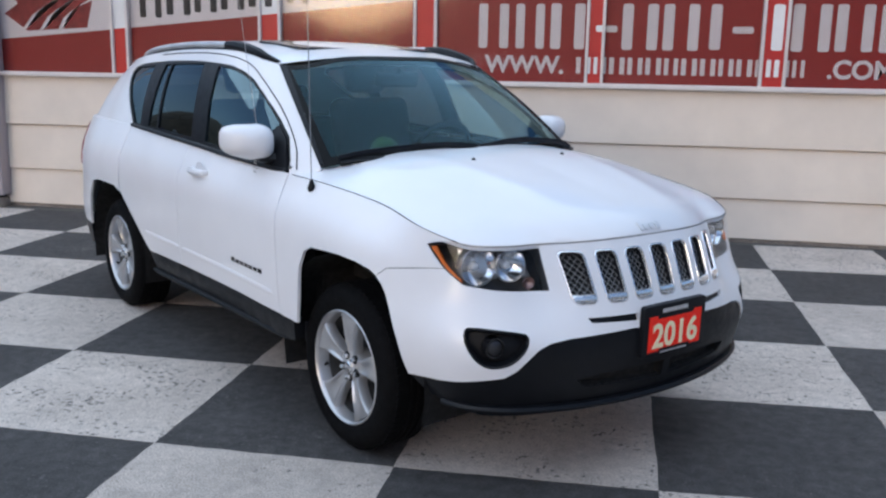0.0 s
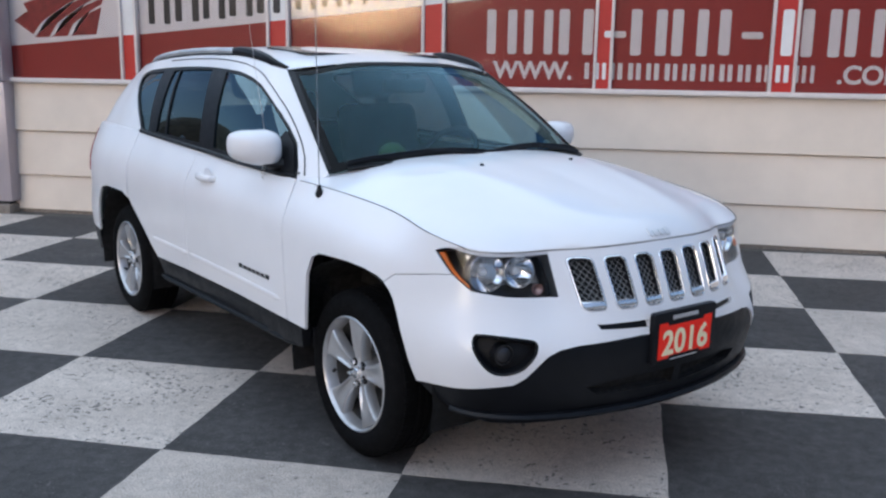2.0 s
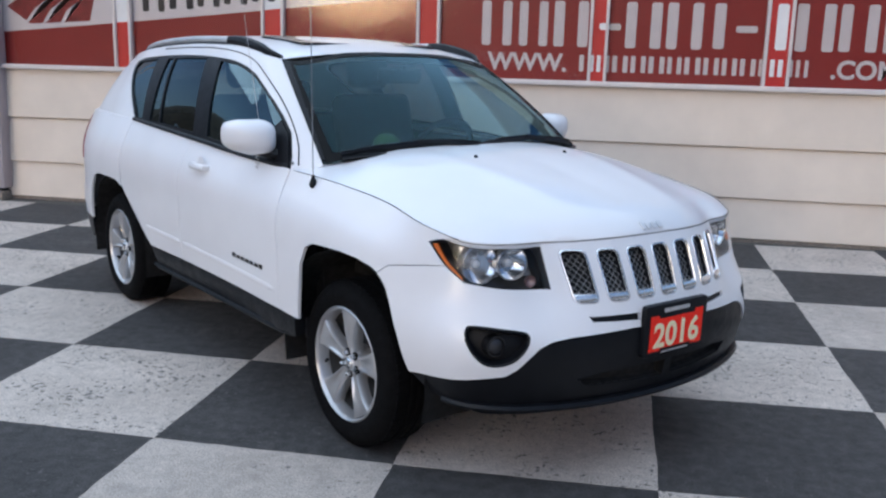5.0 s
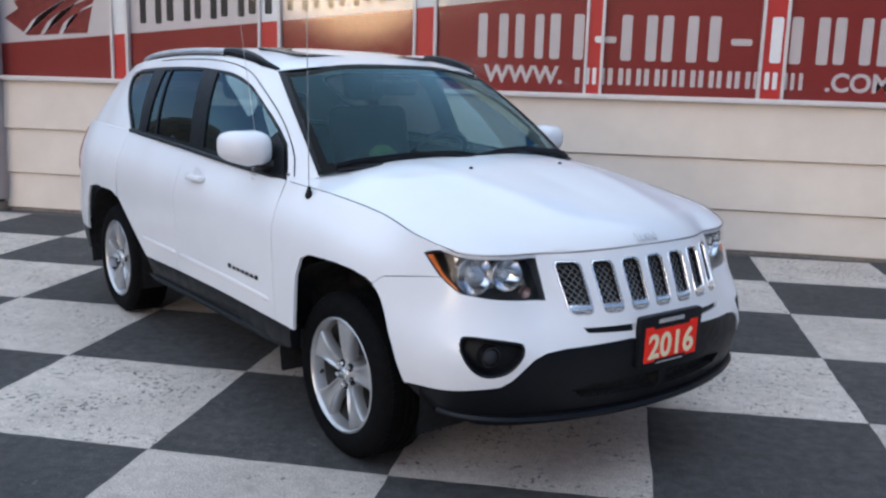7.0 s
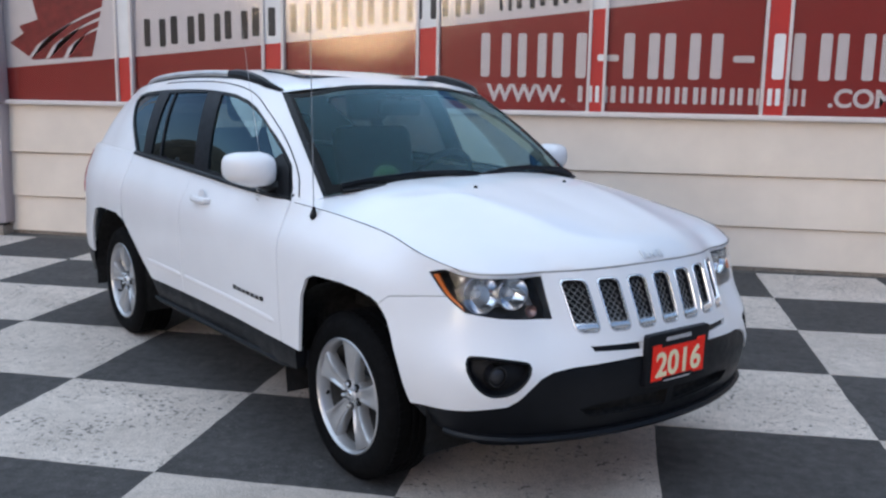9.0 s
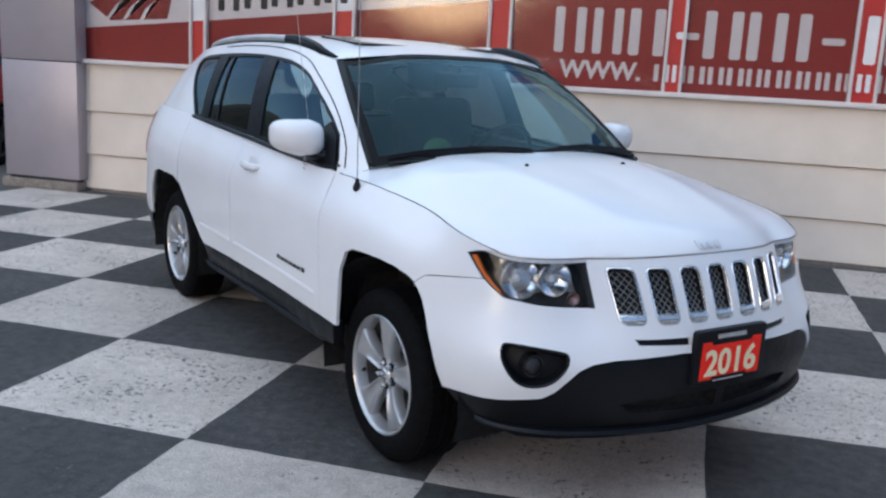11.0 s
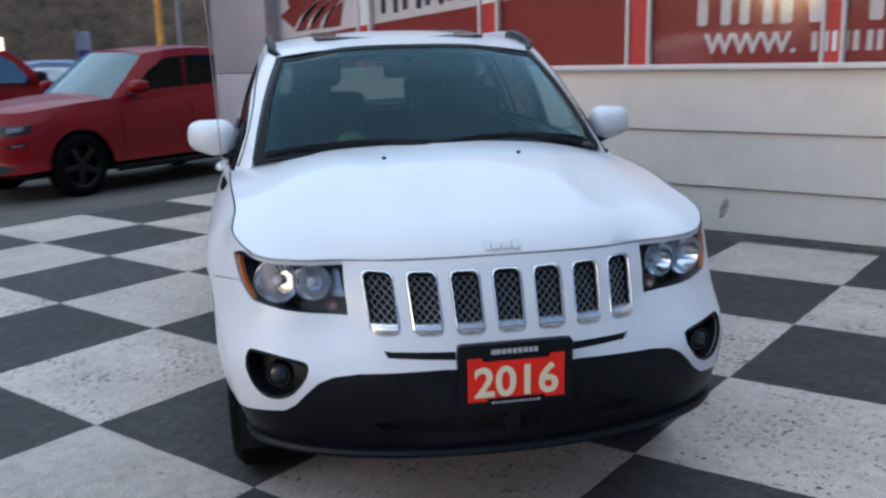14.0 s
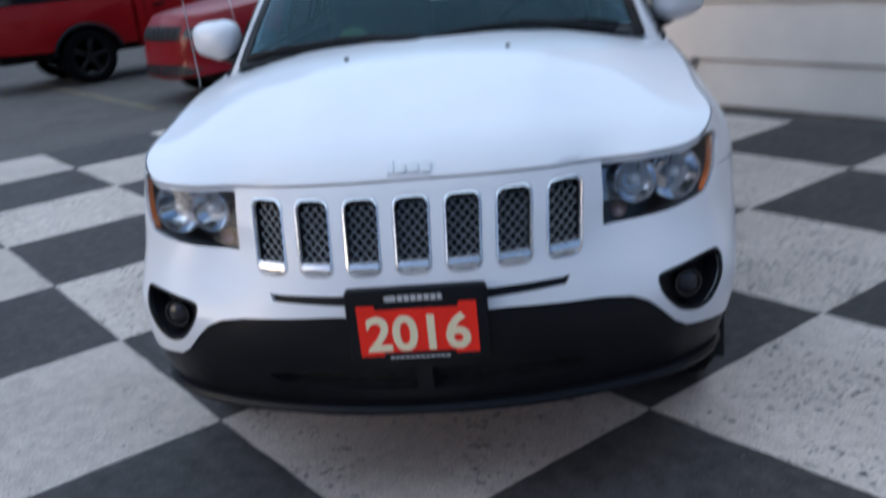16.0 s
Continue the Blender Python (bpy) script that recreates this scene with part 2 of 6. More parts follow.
def siding_board(z0, z1):
    bm = bmesh.new()
    y = WALL_Y
    lift = 0.012 if z0 > 0.1 else 0.0        # the open joint under the lap
    prof = [(y + 0.02, z0 + lift), (y - 0.019, z0 + lift), (y - 0.023, z0 + lift + 0.004), (y + 0.004, z1), (y + 0.02, z1)]
    xs = [-4.3 + 16.2 * k / 40 for k in range(41)]
    rings = [[bm.verts.new((x, py + 0.0015 * math.sin(2.1 * x + 9 * pz), pz + 0.002 * math.sin(0.9 * x + 5 * z0))) for py, pz in prof] for x in xs]
    for a, b in zip(rings, rings[1:]):
        for k in range(len(prof) - 1):
            bm.faces.new((a[k], b[k], b[k + 1], a[k + 1]))
    return part("siding_board", bm, M_SIDING, wall)


for z0, z1 in ((0.03, 0.366), (0.366, 0.797), (0.797, 1.272)):
    siding_board(z0, z1)
part("base_trim", box(-4.3, 11.9, WALL_Y - 0.01, WALL_Y + 0.02, -0.004, 0.03), M_CONCRETE, wall)
sill = part("window_sill", box(-4.25, 11.9, WALL_Y - 0.055, WALL_Y + 0.03, 1.274, 1.316, 0.004), M_SILL)
tagged(sill, "long white painted sill under the windows", "window sill", kind="structure")

PANES = [(-4.235, -3.03), (-2.85, -1.56), (-1.345, -0.115), (0.095, 1.39), (1.55, 2.82), (3.035, 4.27), (4.46, 5.74)]
Z_LOW, Z_HIGH = 1.316, 2.95
RED_LINE = lambda x: 1.622 + 0.083 * (x + 4.2) + 0.0026 * (x + 4.2) ** 2


def on_wall(y):
    return lambda u, v, d: (u, y - d, v)


def print_polys(x0, x1):
    """The red field below the slanting line and the white field above it."""
    n = 8
    xs = [x0 + (x1 - x0) * k / n for k in range(n + 1)]
    line = [(x, min(RED_LINE(x), Z_HIGH)) for x in xs]
    red = [(x0, Z_LOW)] + [(x1, Z_LOW)] + line[::-1]
    white = line + [(x1, Z_HIGH), (x0, Z_HIGH)]
    return red, white


def clipped_bar(x0, x1, z0, z1):
    """The stretches of a bar that fall on window panes, and those that fall on the posts between."""
    glass, posts = [], []
    edges = [p for ab in PANES for p in ab]
    for k, (a, b) in enumerate(zip(edges, edges[1:])):
        lo, hi = max(a, x0), min(b, x1)
        if hi - lo > 0.012:
            (posts if k % 2 else glass).append((lo, hi, z0, z1))
    return glass, posts


windows, posts = [], []
for k, (x0, x1) in enumerate(PANES):
    win = tagged(new("window_%d" % (k + 1)), "showroom window with red and white printed film behind glass", "window", kind="structure")
    windows.append(win)
    red, white = print_polys(x0, x1)
    part("red_film", slab(red, 0.002, on_wall(WALL_Y + 0.045)), M_PRINT_RED, win, "dark red printed film", smooth=False)
    if RED_LINE(x1) < Z_HIGH:
        part("white_film", slab(white, 0.002, on_wall(WALL_Y + 0.045)), M_PRINT_WHITE, win, "pale grey printed film", smooth=False)
    pane = part("pane", box(x0, x1, WALL_Y + 0.012, WALL_Y + 0.018, Z_LOW, Z_HIGH), M_PANE, win, "clear reflecting glass pane", smooth=False)
    for side, (a, b) in (("l", (x0 - 0.026, x0)), ("r", (x1, x1 + 0.026))):
        part("mullion", box(a, b, WALL_Y - 0.022, WALL_Y + 0.04, Z_LOW, Z_HIGH, 0.003), M_SILL, win, "white painted mullion")
for (_, a), (b, _) in zip(PANES, PANES[1:]):
    post = tagged(new("trim"), "flat post between windows covered with red and white print", "trim", kind="structure")
    posts.append(post)
    red, white = print_polys(a + 0.026, b - 0.026)
    part("red_cover", slab(red, 0.012, on_wall(WALL_Y + 0.02)), plain("post_print_red", (0.50, 0.020, 0.015), 0.45, var=0.04), post, "bright red print", smooth=False)
    if RED_LINE(b) < Z_HIGH:
        part("white_cover", slab(white, 0.012, on_wall(WALL_Y + 0.02)), plain("post_print_white", (0.74, 0.74, 0.74), 0.45, var=0.04), post, "white print", smooth=False)
M_POST_WHITE = plain("post_lettering_white", (0.8, 0.8, 0.8), 0.45, var=0.03)


def sign_bar(x0, x1, z0, z1, mat, post_mat, cut=0.012, stroke=1.0):
    """The bars that stand for one letter of the printed sign; where they cross a post they lie on the post."""
    w = (x1 - x0) * stroke
    spans = [(x0, x1)] if stroke == 1.0 else [(x0, x0 + w), (x1 - w, x1)]
    g, p = [], []
    for a, b in spans:
        on_glass_, on_post = clipped_bar(a, b, z0, z1)
        g, p = g + on_glass_, p + on_post
    for group, y, m, owner in ((g, WALL_Y + 0.043, mat, None), (p, WALL_Y + 0.008, post_mat, None)):
        for a, b, c, d in group:
            mid = (a + b) / 2
            own = min(windows if y > WALL_Y + 0.02 else posts, key=lambda o: abs(OWN_X[o.name] - mid))
            part("lettering_bar", slab(rounded(a, b, c, d, min(cut, (b - a) / 3, (d - c) / 3), 3), 0.0015, on_wall(y)), m, own, smooth=False)


OWN_X = {w.name: (a + b) / 2 for w, (a, b) in zip(windows, PANES)}
OWN_X.update({p.name: (a + b) / 2 for p, ((_, a), (b, _)) in zip(posts, zip(PANES, PANES[1:]))})
# telephone line: bars of the figures' size
for x0, x1, z0, z1 in ((0.46, 0.72, 1.60, 1.975), (0.785, 1.03, 1.60, 1.975), (1.085, 1.375, 1.60, 1.98), (1.47, 1.65, 1.745, 1.80),
                       (1.69, 1.985, 1.60, 1.98), (2.03, 2.32, 1.60, 1.98), (2.41, 2.50, 1.61, 1.98), (2.59, 2.76, 1.745, 1.80),
                       (2.90, 2.99, 1.61, 1.98), (3.06, 3.36, 1.605, 1.985), (3.40, 3.69, 1.61, 1.985), (3.74, 4.03, 1.605, 1.985)):
    sign_bar(x0, x1, z0, z1, M_PRINT_GREY, M_POST_WHITE, 0.02, 0.30 if x1 - x0 > 0.2 else 1.0)
# dealer's address: bars for the name
_x = 1.315
for w in (0.15, 0.13, 0.155, 0.15, 0.155, 0.14, 0.155, 0.15, 0.145, 0.15, 0.145, 0.15, 0.12):
    sign_bar(_x, _x + w - 0.026, 1.395, 1.535, M_PRINT_GREY, M_POST_WHITE, 0.008, 0.31)
    _x += w
# maker's names on the white field: dark bars that climb with the red line
for x0, x1 in ((-2.75, -2.53), (-2.48, -2.24), (-2.20, -1.98), (-1.94, -1.71), (-1.67, -1.43), (-1.30, -1.10), (-1.05, -0.86), (-0.81, -0.62), (-0.57, -0.38),
               (-0.34, -0.16), (-0.12, 0.06), (0.11, 0.27), (0.31, 0.48), (0.61, 0.72), (0.76, 0.92), (0.96, 1.12), (1.16, 1.32)):
    z0 = RED_LINE((x0 + x1) / 2) + 0.075
    sign_bar(x0, x1, z0, z0 + 0.255, M_PRINT_BLACK, M_PRINT_BLACK, 0.015, 0.29)


def sign_text(body, x, z, size, mat, owner, y):
    cu = bpy.data.curves.new("lettering", "FONT")
    cu.body, cu.size, cu.extrude = body, size, 0.0008
    cu.offset = size * 0.028
    ob = new("lettering", cu)
    me = bpy.data.meshes.new_from_object(ob)
    bpy.data.objects.remove(ob)
    me.materials.append(mat)
    return part("lettering", me, mat, owner, at=pose(x, y, z, 90, 0, 0))


sign_text("WWW.", 0.525, 1.395, 0.205, M_PRINT_GREY, windows[3], WALL_Y + 0.042)
sign_text(".COM", 3.36, 1.395, 0.205, M_PRINT_GREY, windows[5], WALL_Y + 0.042)


def leaf_logo():
    """A dark red leaf over three pale stripes, as a plain shape."""
    owner = windows[0]
    pts = [(-4.17, 1.86), (-4.02, 1.76), (-3.93, 1.70), (-3.30, 1.735), (-3.17, 2.22), (-3.12, 2.5), (-3.5, 2.42), (-3.62, 2.62), (-3.74, 2.30), (-3.92, 2.33), (-3.86, 2.08), (-4.06, 2.02), (-4.02, 1.95)]
    part("leaf_emblem", slab(pts, 0.0015, on_wall(WALL_Y + 0.043)), M_PRINT_LEAF, owner, "dark red leaf-shaped emblem", smooth=False)
    for k in range(3):
        a = -3.99 + 0.19 * k
        low, high = [], []
        for j in range(9):
            t = j / 8
            x = a + t * (0.93 - 0.19 * k)
            z = 1.705 + 0.50 * t ** 0.62 - 0.085 * k * t
            low.append((x, z))
            high.append((x + 0.055 - 0.02 * t, z + 0.02 + 0.03 * t))
        part("emblem_stripe", slab(low + high[::-1], 0.0015, on_wall(WALL_Y + 0.0405)), M_PRINT_WHITE, owner, "pale curved stripe", smooth=False)


leaf_logo()

# building behind the wall, and the clad column at its corner
shell = part("wall_west", box(-4.85, -4.6, WALL_Y + 0.02, 14.0, -0.05, 3.4), M_SIDING)
tagged(shell, "side wall of the showroom building", "wall", kind="structure")
roof = part("ceiling", box(-4.9, 12.0, WALL_Y + 0.05, 14.0, 3.4, 3.6), M_SIDING)
tagged(roof, "flat roof of the showroom building", "roof", kind="structure")
column = tagged(new("clad_column"), "lilac-grey metal clad column at the showroom corner", "column")
for z0, z1 in ((0.115, 1.273), (1.283, 3.7)):
    part("cladding_panel", box(-5.08, -4.2, 3.88, 4.045, z0, z1, 0.006), M_CLAD, column)
    part("cladding_return", box(-5.08, -4.86, 4.047, 4.75, z0, z1, 0.006), M_CLAD, column)
part("core", box(-5.05, -4.25, 3.90, 4.04, 0.06, 3.66), M_PRINT_BLACK, column, "dark joint behind the panels")
part("footing", box(-5.12, -4.22, 3.86, 4.05, -0.03, 0.085, 0.012), M_CONCRETE, column, "low brown concrete footing")

# a rusty scuff low on the siding
M_RUST = plain("rust_scuff", (0.36, 0.31, 0.27), 0.85, var=0.4, scale=40)
rs = random.Random(5)
sc = [(0.745 + 0.030 * math.cos(a) * rs.uniform(0.7, 1.2) + 0.018 * math.sin(a), 0.205 + 0.085 * math.sin(a) * rs.uniform(0.8, 1.15)) for a in np.linspace(0, 2 * math.pi, 15)[:-1]]
part("scuff_mark", slab(sc, 0.003, lambda u, v, d: (u, WALL_Y - 0.023 + 0.08 * (v - 0.036) - d, v)), M_RUST, wall, "dark rusty scuff on the siding")
br = bmesh.new()
tube([(-0.995, WALL_Y - 0.005, 0.385), (-0.99, WALL_Y - 0.030, 0.365), (-1.0, WALL_Y - 0.032, 0.33), (-0.985, WALL_Y - 0.012, 0.30)], [0.020, 0.030, 0.022, 0.016], 8, br)
part("rusty_clip", br, M_RUST, wall, "small rusty metal clip on the siding joint")

# ---- the white car: surfaces ----
# Car space: x ahead of the front axle, y to the car's left, z up from the ground.
CAR = pose(1.3236, -0.2591, 0.0, 0, 0, -41.8)


def tangents(t, p):
    h = np.diff(t)
    d = np.diff(p, axis=0) / h.reshape(-1, *([1] * (p.ndim - 1)))
    m = np.empty_like(p)
    w = h.reshape(-1, *([1] * (p.ndim - 1)))
    m[1:-1] = (d[1:] * w[:-1] + d[:-1] * w[1:]) / (w[1:] + w[:-1])
    m[0], m[-1] = d[0], d[-1]
    return m


def spline(t, p, q):
    """A smooth curve through the rows of p at the knots t, at q."""
    t, p, q = np.asarray(t, float), np.asarray(p, float), np.atleast_1d(np.asarray(q, float))
    m = tangents(t, p)
    k = np.clip(np.searchsorted(t, q, side="right") - 1, 0, len(t) - 2)
    h = t[k + 1] - t[k]
    u = (q - t[k]) / h
    sh = (-1,) + (1,) * (p.ndim - 1)
    u, h = u.reshape(sh), h.reshape(sh)
    return ((1 + 2 * u) * (1 - u) ** 2 * p[k] + u * (1 - u) ** 2 * h * m[k] + u * u * (3 - 2 * u) * p[k + 1] + u * u * (u - 1) * h * m[k + 1])


class Net:
    """A smooth sheet through columns of points, mirrored in y = 0; s < 0 is the car's right side."""

    def __init__(self, cols, v):
        cols = np.array(cols, float)
        mid = cols[:, len(v) // 2]
        s = np.r_[0, np.cumsum(np.linalg.norm(np.diff(mid[:, :2], axis=0), axis=1))]
        mirror = cols[1:4][::-1] * (1, -1, 1)
        self.s, self.v = np.r_[-s[1:4][::-1], s], np.array(v, float)
        self.p = np.concatenate([mirror, cols])
        self.cols, self.knots = cols, s
        S, V = np.meshgrid(np.linspace(0, s[-1], 240), np.linspace(v[0], v[-1], 60), indexing="ij")
        self.grid_uv = np.stack([S.ravel(), V.ravel()], 1)
        self.grid = self.at(self.grid_uv)

    def at(self, uv):
        uv = np.atleast_2d(np.asarray(uv, float))
        rows = spline(self.s, self.p, np.abs(uv[:, 0]))
        m = np.swapaxes(tangents(self.v, np.swapaxes(rows, 0, 1)), 0, 1)
        k = np.clip(np.searchsorted(self.v, uv[:, 1], side="right") - 1, 0, len(self.v) - 2)
        i = np.arange(len(uv))
        h = (self.v[k + 1] - self.v[k])[:, None]
        u = (uv[:, 1] - self.v[k])[:, None] / h
        out = (1 + 2 * u) * (1 - u) ** 2 * rows[i, k] + u * (1 - u) ** 2 * h * m[i, k] + u * u * (3 - 2 * u) * rows[i, k + 1] + u * u * (u - 1) * h * m[i, k + 1]
        out[:, 1] *= np.where(uv[:, 0] < 0, -1, 1)
        return out

    def normal(self, uv):
        uv = np.atleast_2d(np.asarray(uv, float))
        e = 1e-3
        a = self.at(uv + (e, 0)) - self.at(uv - (e, 0))
        b = self.at(uv + (0, e)) - self.at(uv - (0, e))
        n = np.cross(a, b)
        return n / (np.linalg.norm(n, axis=1, keepdims=True) + 1e-12)

    def find(self, axis, a, z):
        """The (s, v) on the left half where x or y is a and the height is z."""
        n = "xy".index(axis)
        g = self.grid
        d = (g[:, n] - a) ** 2 + (g[:, 2] - z) ** 2
        if n == 1:
            d = d + 9.0 * (self.grid_uv[:, 0] > self.knots[6])
        uv = self.grid_uv[np.argmin(d)].copy()
        for _ in range(6):
            p = self.at([uv])[0]
            e = 1e-4
            js, jv = (self.at([uv + (e, 0)])[0] - p) / e, (self.at([uv + (0, e)])[0] - p) / e
            J = np.array([[js[n], jv[n]], [js[2], jv[2]]])
            r = np.array([a - p[n], z - p[2]])
            try:
                step = np.linalg.solve(J, r)
            except np.linalg.LinAlgError:
                break
            uv = uv + np.clip(step, -0.1, 0.1)
            uv[0] = np.clip(uv[0], 0, self.knots[-1])
            uv[1] = np.clip(uv[1], self.v[0] - 0.1, self.v[-1] + 0.1)
        return uv


def inside(poly, pts):
    poly, pts = np.asarray(poly, float), np.asarray(pts, float)
    x, y = pts[:, :1], pts[:, 1:]
    x1, y1 = poly[:, 0][None], poly[:, 1][None]
    q = np.roll(poly, -1, axis=0)
    x2, y2 = q[:, 0][None], q[:, 1][None]
    dy = np.where(y1 == y2, 1e-12, y2 - y1)
    cross = ((y1 > y) != (y2 > y)) & (x < (x2 - x1) * (y - y1) / dy + x1)
    return cross.sum(1) % 2 == 1


def resample(poly, step):
    out = []
    for a, b in zip(poly, np.roll(np.asarray(poly, float), -1, axis=0)):
        a = np.asarray(a, float)
        n = max(1, int(math.ceil(np.linalg.norm(b - a) / step)))
        out += [a + (b - a) * k / n for k in range(n)]
    return np.array(out)


def panel(net, outer, holes=(), step=0.035, thick=0.014, lift=0.0, roll=0.001, name="panel", mat=None):
    """A sheet of the net inside the outline (s, v), less the holes, with thickness and softened edges."""
    from mathutils import geometry
    loops = [resample(outer, step)] + [resample(h, min(step, 0.015)) for h in holes]
    pts, edges = [], []
    for lp in loops:
        b = len(pts)
        pts += [tuple(p) for p in lp]
        edges += [(b + k, b + (k + 1) % len(lp)) for k in range(len(lp))]
    nb = len(pts)
    lo, hi = loops[0].min(0), loops[0].max(0)
    gs = np.arange(lo[0] + step * 0.5, hi[0], step)
    gv = np.arange(lo[1] + step * 0.5, hi[1], step)
    if len(gs) and len(gv):
        G = np.stack(np.meshgrid(gs, gv, indexing="ij"), -1).reshape(-1, 2)
        keep = inside(loops[0], G)
        for h in loops[1:]:
            keep &= ~inside(h, G)
        allb = np.concatenate(loops)
        G = G[keep]
        if len(G):
            near = np.min((allb[None, :, 0] - G[:, None, 0]) ** 2 + (allb[None, :, 1] - G[:, None, 1]) ** 2, axis=1)
            pts += [tuple(p) for p in G[near > (0.45 * step) ** 2]]
    v2, e2, f2, *_ = geometry.delaunay_2d_cdt([Vector(p) for p in pts], edges, [], 0, 1e-7)
    uv = np.array([tuple(p) for p in v2])
    tri = np.array([tuple(f) for f in f2])
    cen = uv[tri].mean(1)
    keep = inside(loops[0], cen)
    for h in loops[1:]:
        keep &= ~inside(h, cen)
    tri = tri[keep]
    P, N = net.at(uv), net.normal(uv)
    count = {}
    for a, b, c in tri:
        for e in ((a, b), (b, c), (c, a)):
            key = (min(e), max(e))
            count.setdefault(key, []).append(e)
    rim = [e[0] for e in count.values() if len(e) == 1]
    on_rim = {i for e in rim for i in e}
    drop = np.array([roll if i in on_rim else 0.0 for i in range(len(uv))])[:, None]
    P = P + N * lift
    n0 = len(P)
    ring = {i: n0 + n for n, i in enumerate(sorted(on_rim))}
    top = P - N * drop
    low = np.array([P[i] - N[i] * thick for i in sorted(on_rim)]) if on_rim else np.zeros((0, 3))
    faces = [tuple(f) for f in tri] + [(b, a, ring[a], ring[b]) for a, b in rim]
    me = mesh_of(name, np.concatenate([top, low]), faces, mat)
    me.set_sharp_from_angle(angle=radians(40))
    return me


# lower body: plan outline at its widest, height of the upper edge, section family
_F, _C, _W, _D, _L, _K = 0, 1, 2, 3, 4, 5
INSET = {_F: (0.12, 0.040, 0.012, 0.0, 0.040, 0.080, 0.125), _C: (0.10, 0.030, 0.006, 0.0, 0.085, 0.118, 0.145),
         _W: (0.05, 0.020, 0.004, 0.0, 0.0, 0.018, 0.100), _D: (0.05, 0.030, 0.012, 0.002, -0.003, 0.006, 0.082),
         _L: (0.14, 0.060, 0.016, 0.0, 0.022, 0.042, 0.062), _K: (0.13, 0.045, 0.010, 0.0, 0.048, 0.068, 0.084)}
LOWER = [(0.820, 0.0, 0.888, _F, _F, 0), (0.808, 0.20, 0.886, _F, _F, 0), (0.775, 0.36, 0.882, _F, _C, 0.30), (0.722, 0.51, 0.878, _F, _C, 0.90),
         (0.660, 0.650, 0.879, _C, _K, 0.5), (0.540, 0.774, 0.887, _K, _K, 0), (0.380, 0.826, 0.922, _L, _L, 0), (0.150, 0.866, 0.968, _W, _W, 0),
         (-0.150, 0.886, 1.000, _W, _W, 0), (-0.500, 0.892, 1.015, _W, _D, 0.4), (-0.900, 0.884, 1.028, _D, _D, 0), (-1.500, 0.882, 1.055, _D, _D, 0),
         (-2.100, 0.890, 1.078, _D, _D, 0), (-2.634, 0.900, 1.095, _D, _D, 0), (-3.050, 0.886, 1.100, _D, _D, 0), (-3.350, 0.806, 1.100, _D, _C, 0.3),
         (-3.500, 0.550, 1.100, _C, _C, 0), (-3.550, 0.0, 1.100, _C, _C, 0)]
ROWS_V = (0.22, 0.34, 0.45, 0.56, 0.70, 0.87, 1.0)


def lower_columns():
    xy = np.array([c[:2] for c in LOWER])
    t = np.gradient(np.r_[[xy[1] * (1, -1)], xy, [xy[-2] * (1, -1)]], axis=0)[1:-1]
    n = np.stack([-t[:, 1], t[:, 0]], 1)
    n /= np.linalg.norm(n, axis=1, keepdims=True)
    cols = []
    for (x, y, zt, a, b, w), (nx, ny) in zip(LOWER, n):
        zs = (0.22, 0.34, 0.45, 0.56, 0.70, 0.70 + (zt - 0.70) * 0.56, zt)
        col = []
        for k, z in enumerate(zs):
            i = INSET[a][k] * (1 - w) + INSET[b][k] * w
            col.append((x + nx * i, y + ny * i if y else 0.0, z))
        cols.append(col)
    return cols


BODY = Net(lower_columns(), ROWS_V)
S_COL = BODY.knots


def B(*pts):
    """Outline points on the left half of the lower body: ("x", x, z), ("y", y, z) or (s, v)."""
    return [tuple(BODY.find(*p)) if isinstance(p[0], str) else p for p in pts]


def right(poly):
    return [(-s, v) for s, v in poly]


# greenhouse: foot, belly and top of each column round the car
UPPER = [((-0.255, 0.0, 1.085), (-0.93, 0.0, 1.490)), ((-0.285, 0.35, 1.075), (-0.945, 0.30, 1.482)), ((-0.405, 0.700, 1.045), (-0.985, 0.560, 1.442)),
         ((-0.475, 0.765, 1.005), (-1.055, 0.606, 1.458)), ((-0.80, 0.803, 1.018), (-1.25, 0.622, 1.492)), ((-1.50, 0.803, 1.052), (-1.65, 0.630, 1.512)),
         ((-2.30, 0.806, 1.082), (-2.35, 0.618, 1.498)), ((-2.80, 0.806, 1.096), (-2.78, 0.592, 1.468)), ((-3.20, 0.740, 1.100), (-3.02, 0.535, 1.445)),
         ((-3.42, 0.40, 1.100), (-3.13, 0.33, 1.452)), ((-3.42, 0.0, 1.100), (-3.16, 0.0, 1.462))]


def upper_columns():
    cols = []
    for f, t in UPPER:
        f, t = np.array(f), np.array(t)
        c = np.array([-1.75, 0.0, 1.3])
        out = []
        for w, bulge in ((0, 0), (0.33, 0.018), (0.67, 0.020), (1, 0)):
            p = f * (1 - w) + t * w
            d = (p - c) * (1, 1, 0)
            d /= np.linalg.norm(d) + 1e-9
            out.append(p + d * bulge + (0, 0, bulge * 0.4))
        cols.append(out)
    return cols


CABIN = Net(upper_columns(), (0.0, 0.16, 0.33, 0.50))
C_COL = CABIN.knots


def G(*pts):
    return [tuple(CABIN.find(*p)) if isinstance(p[0], str) else p for p in pts]


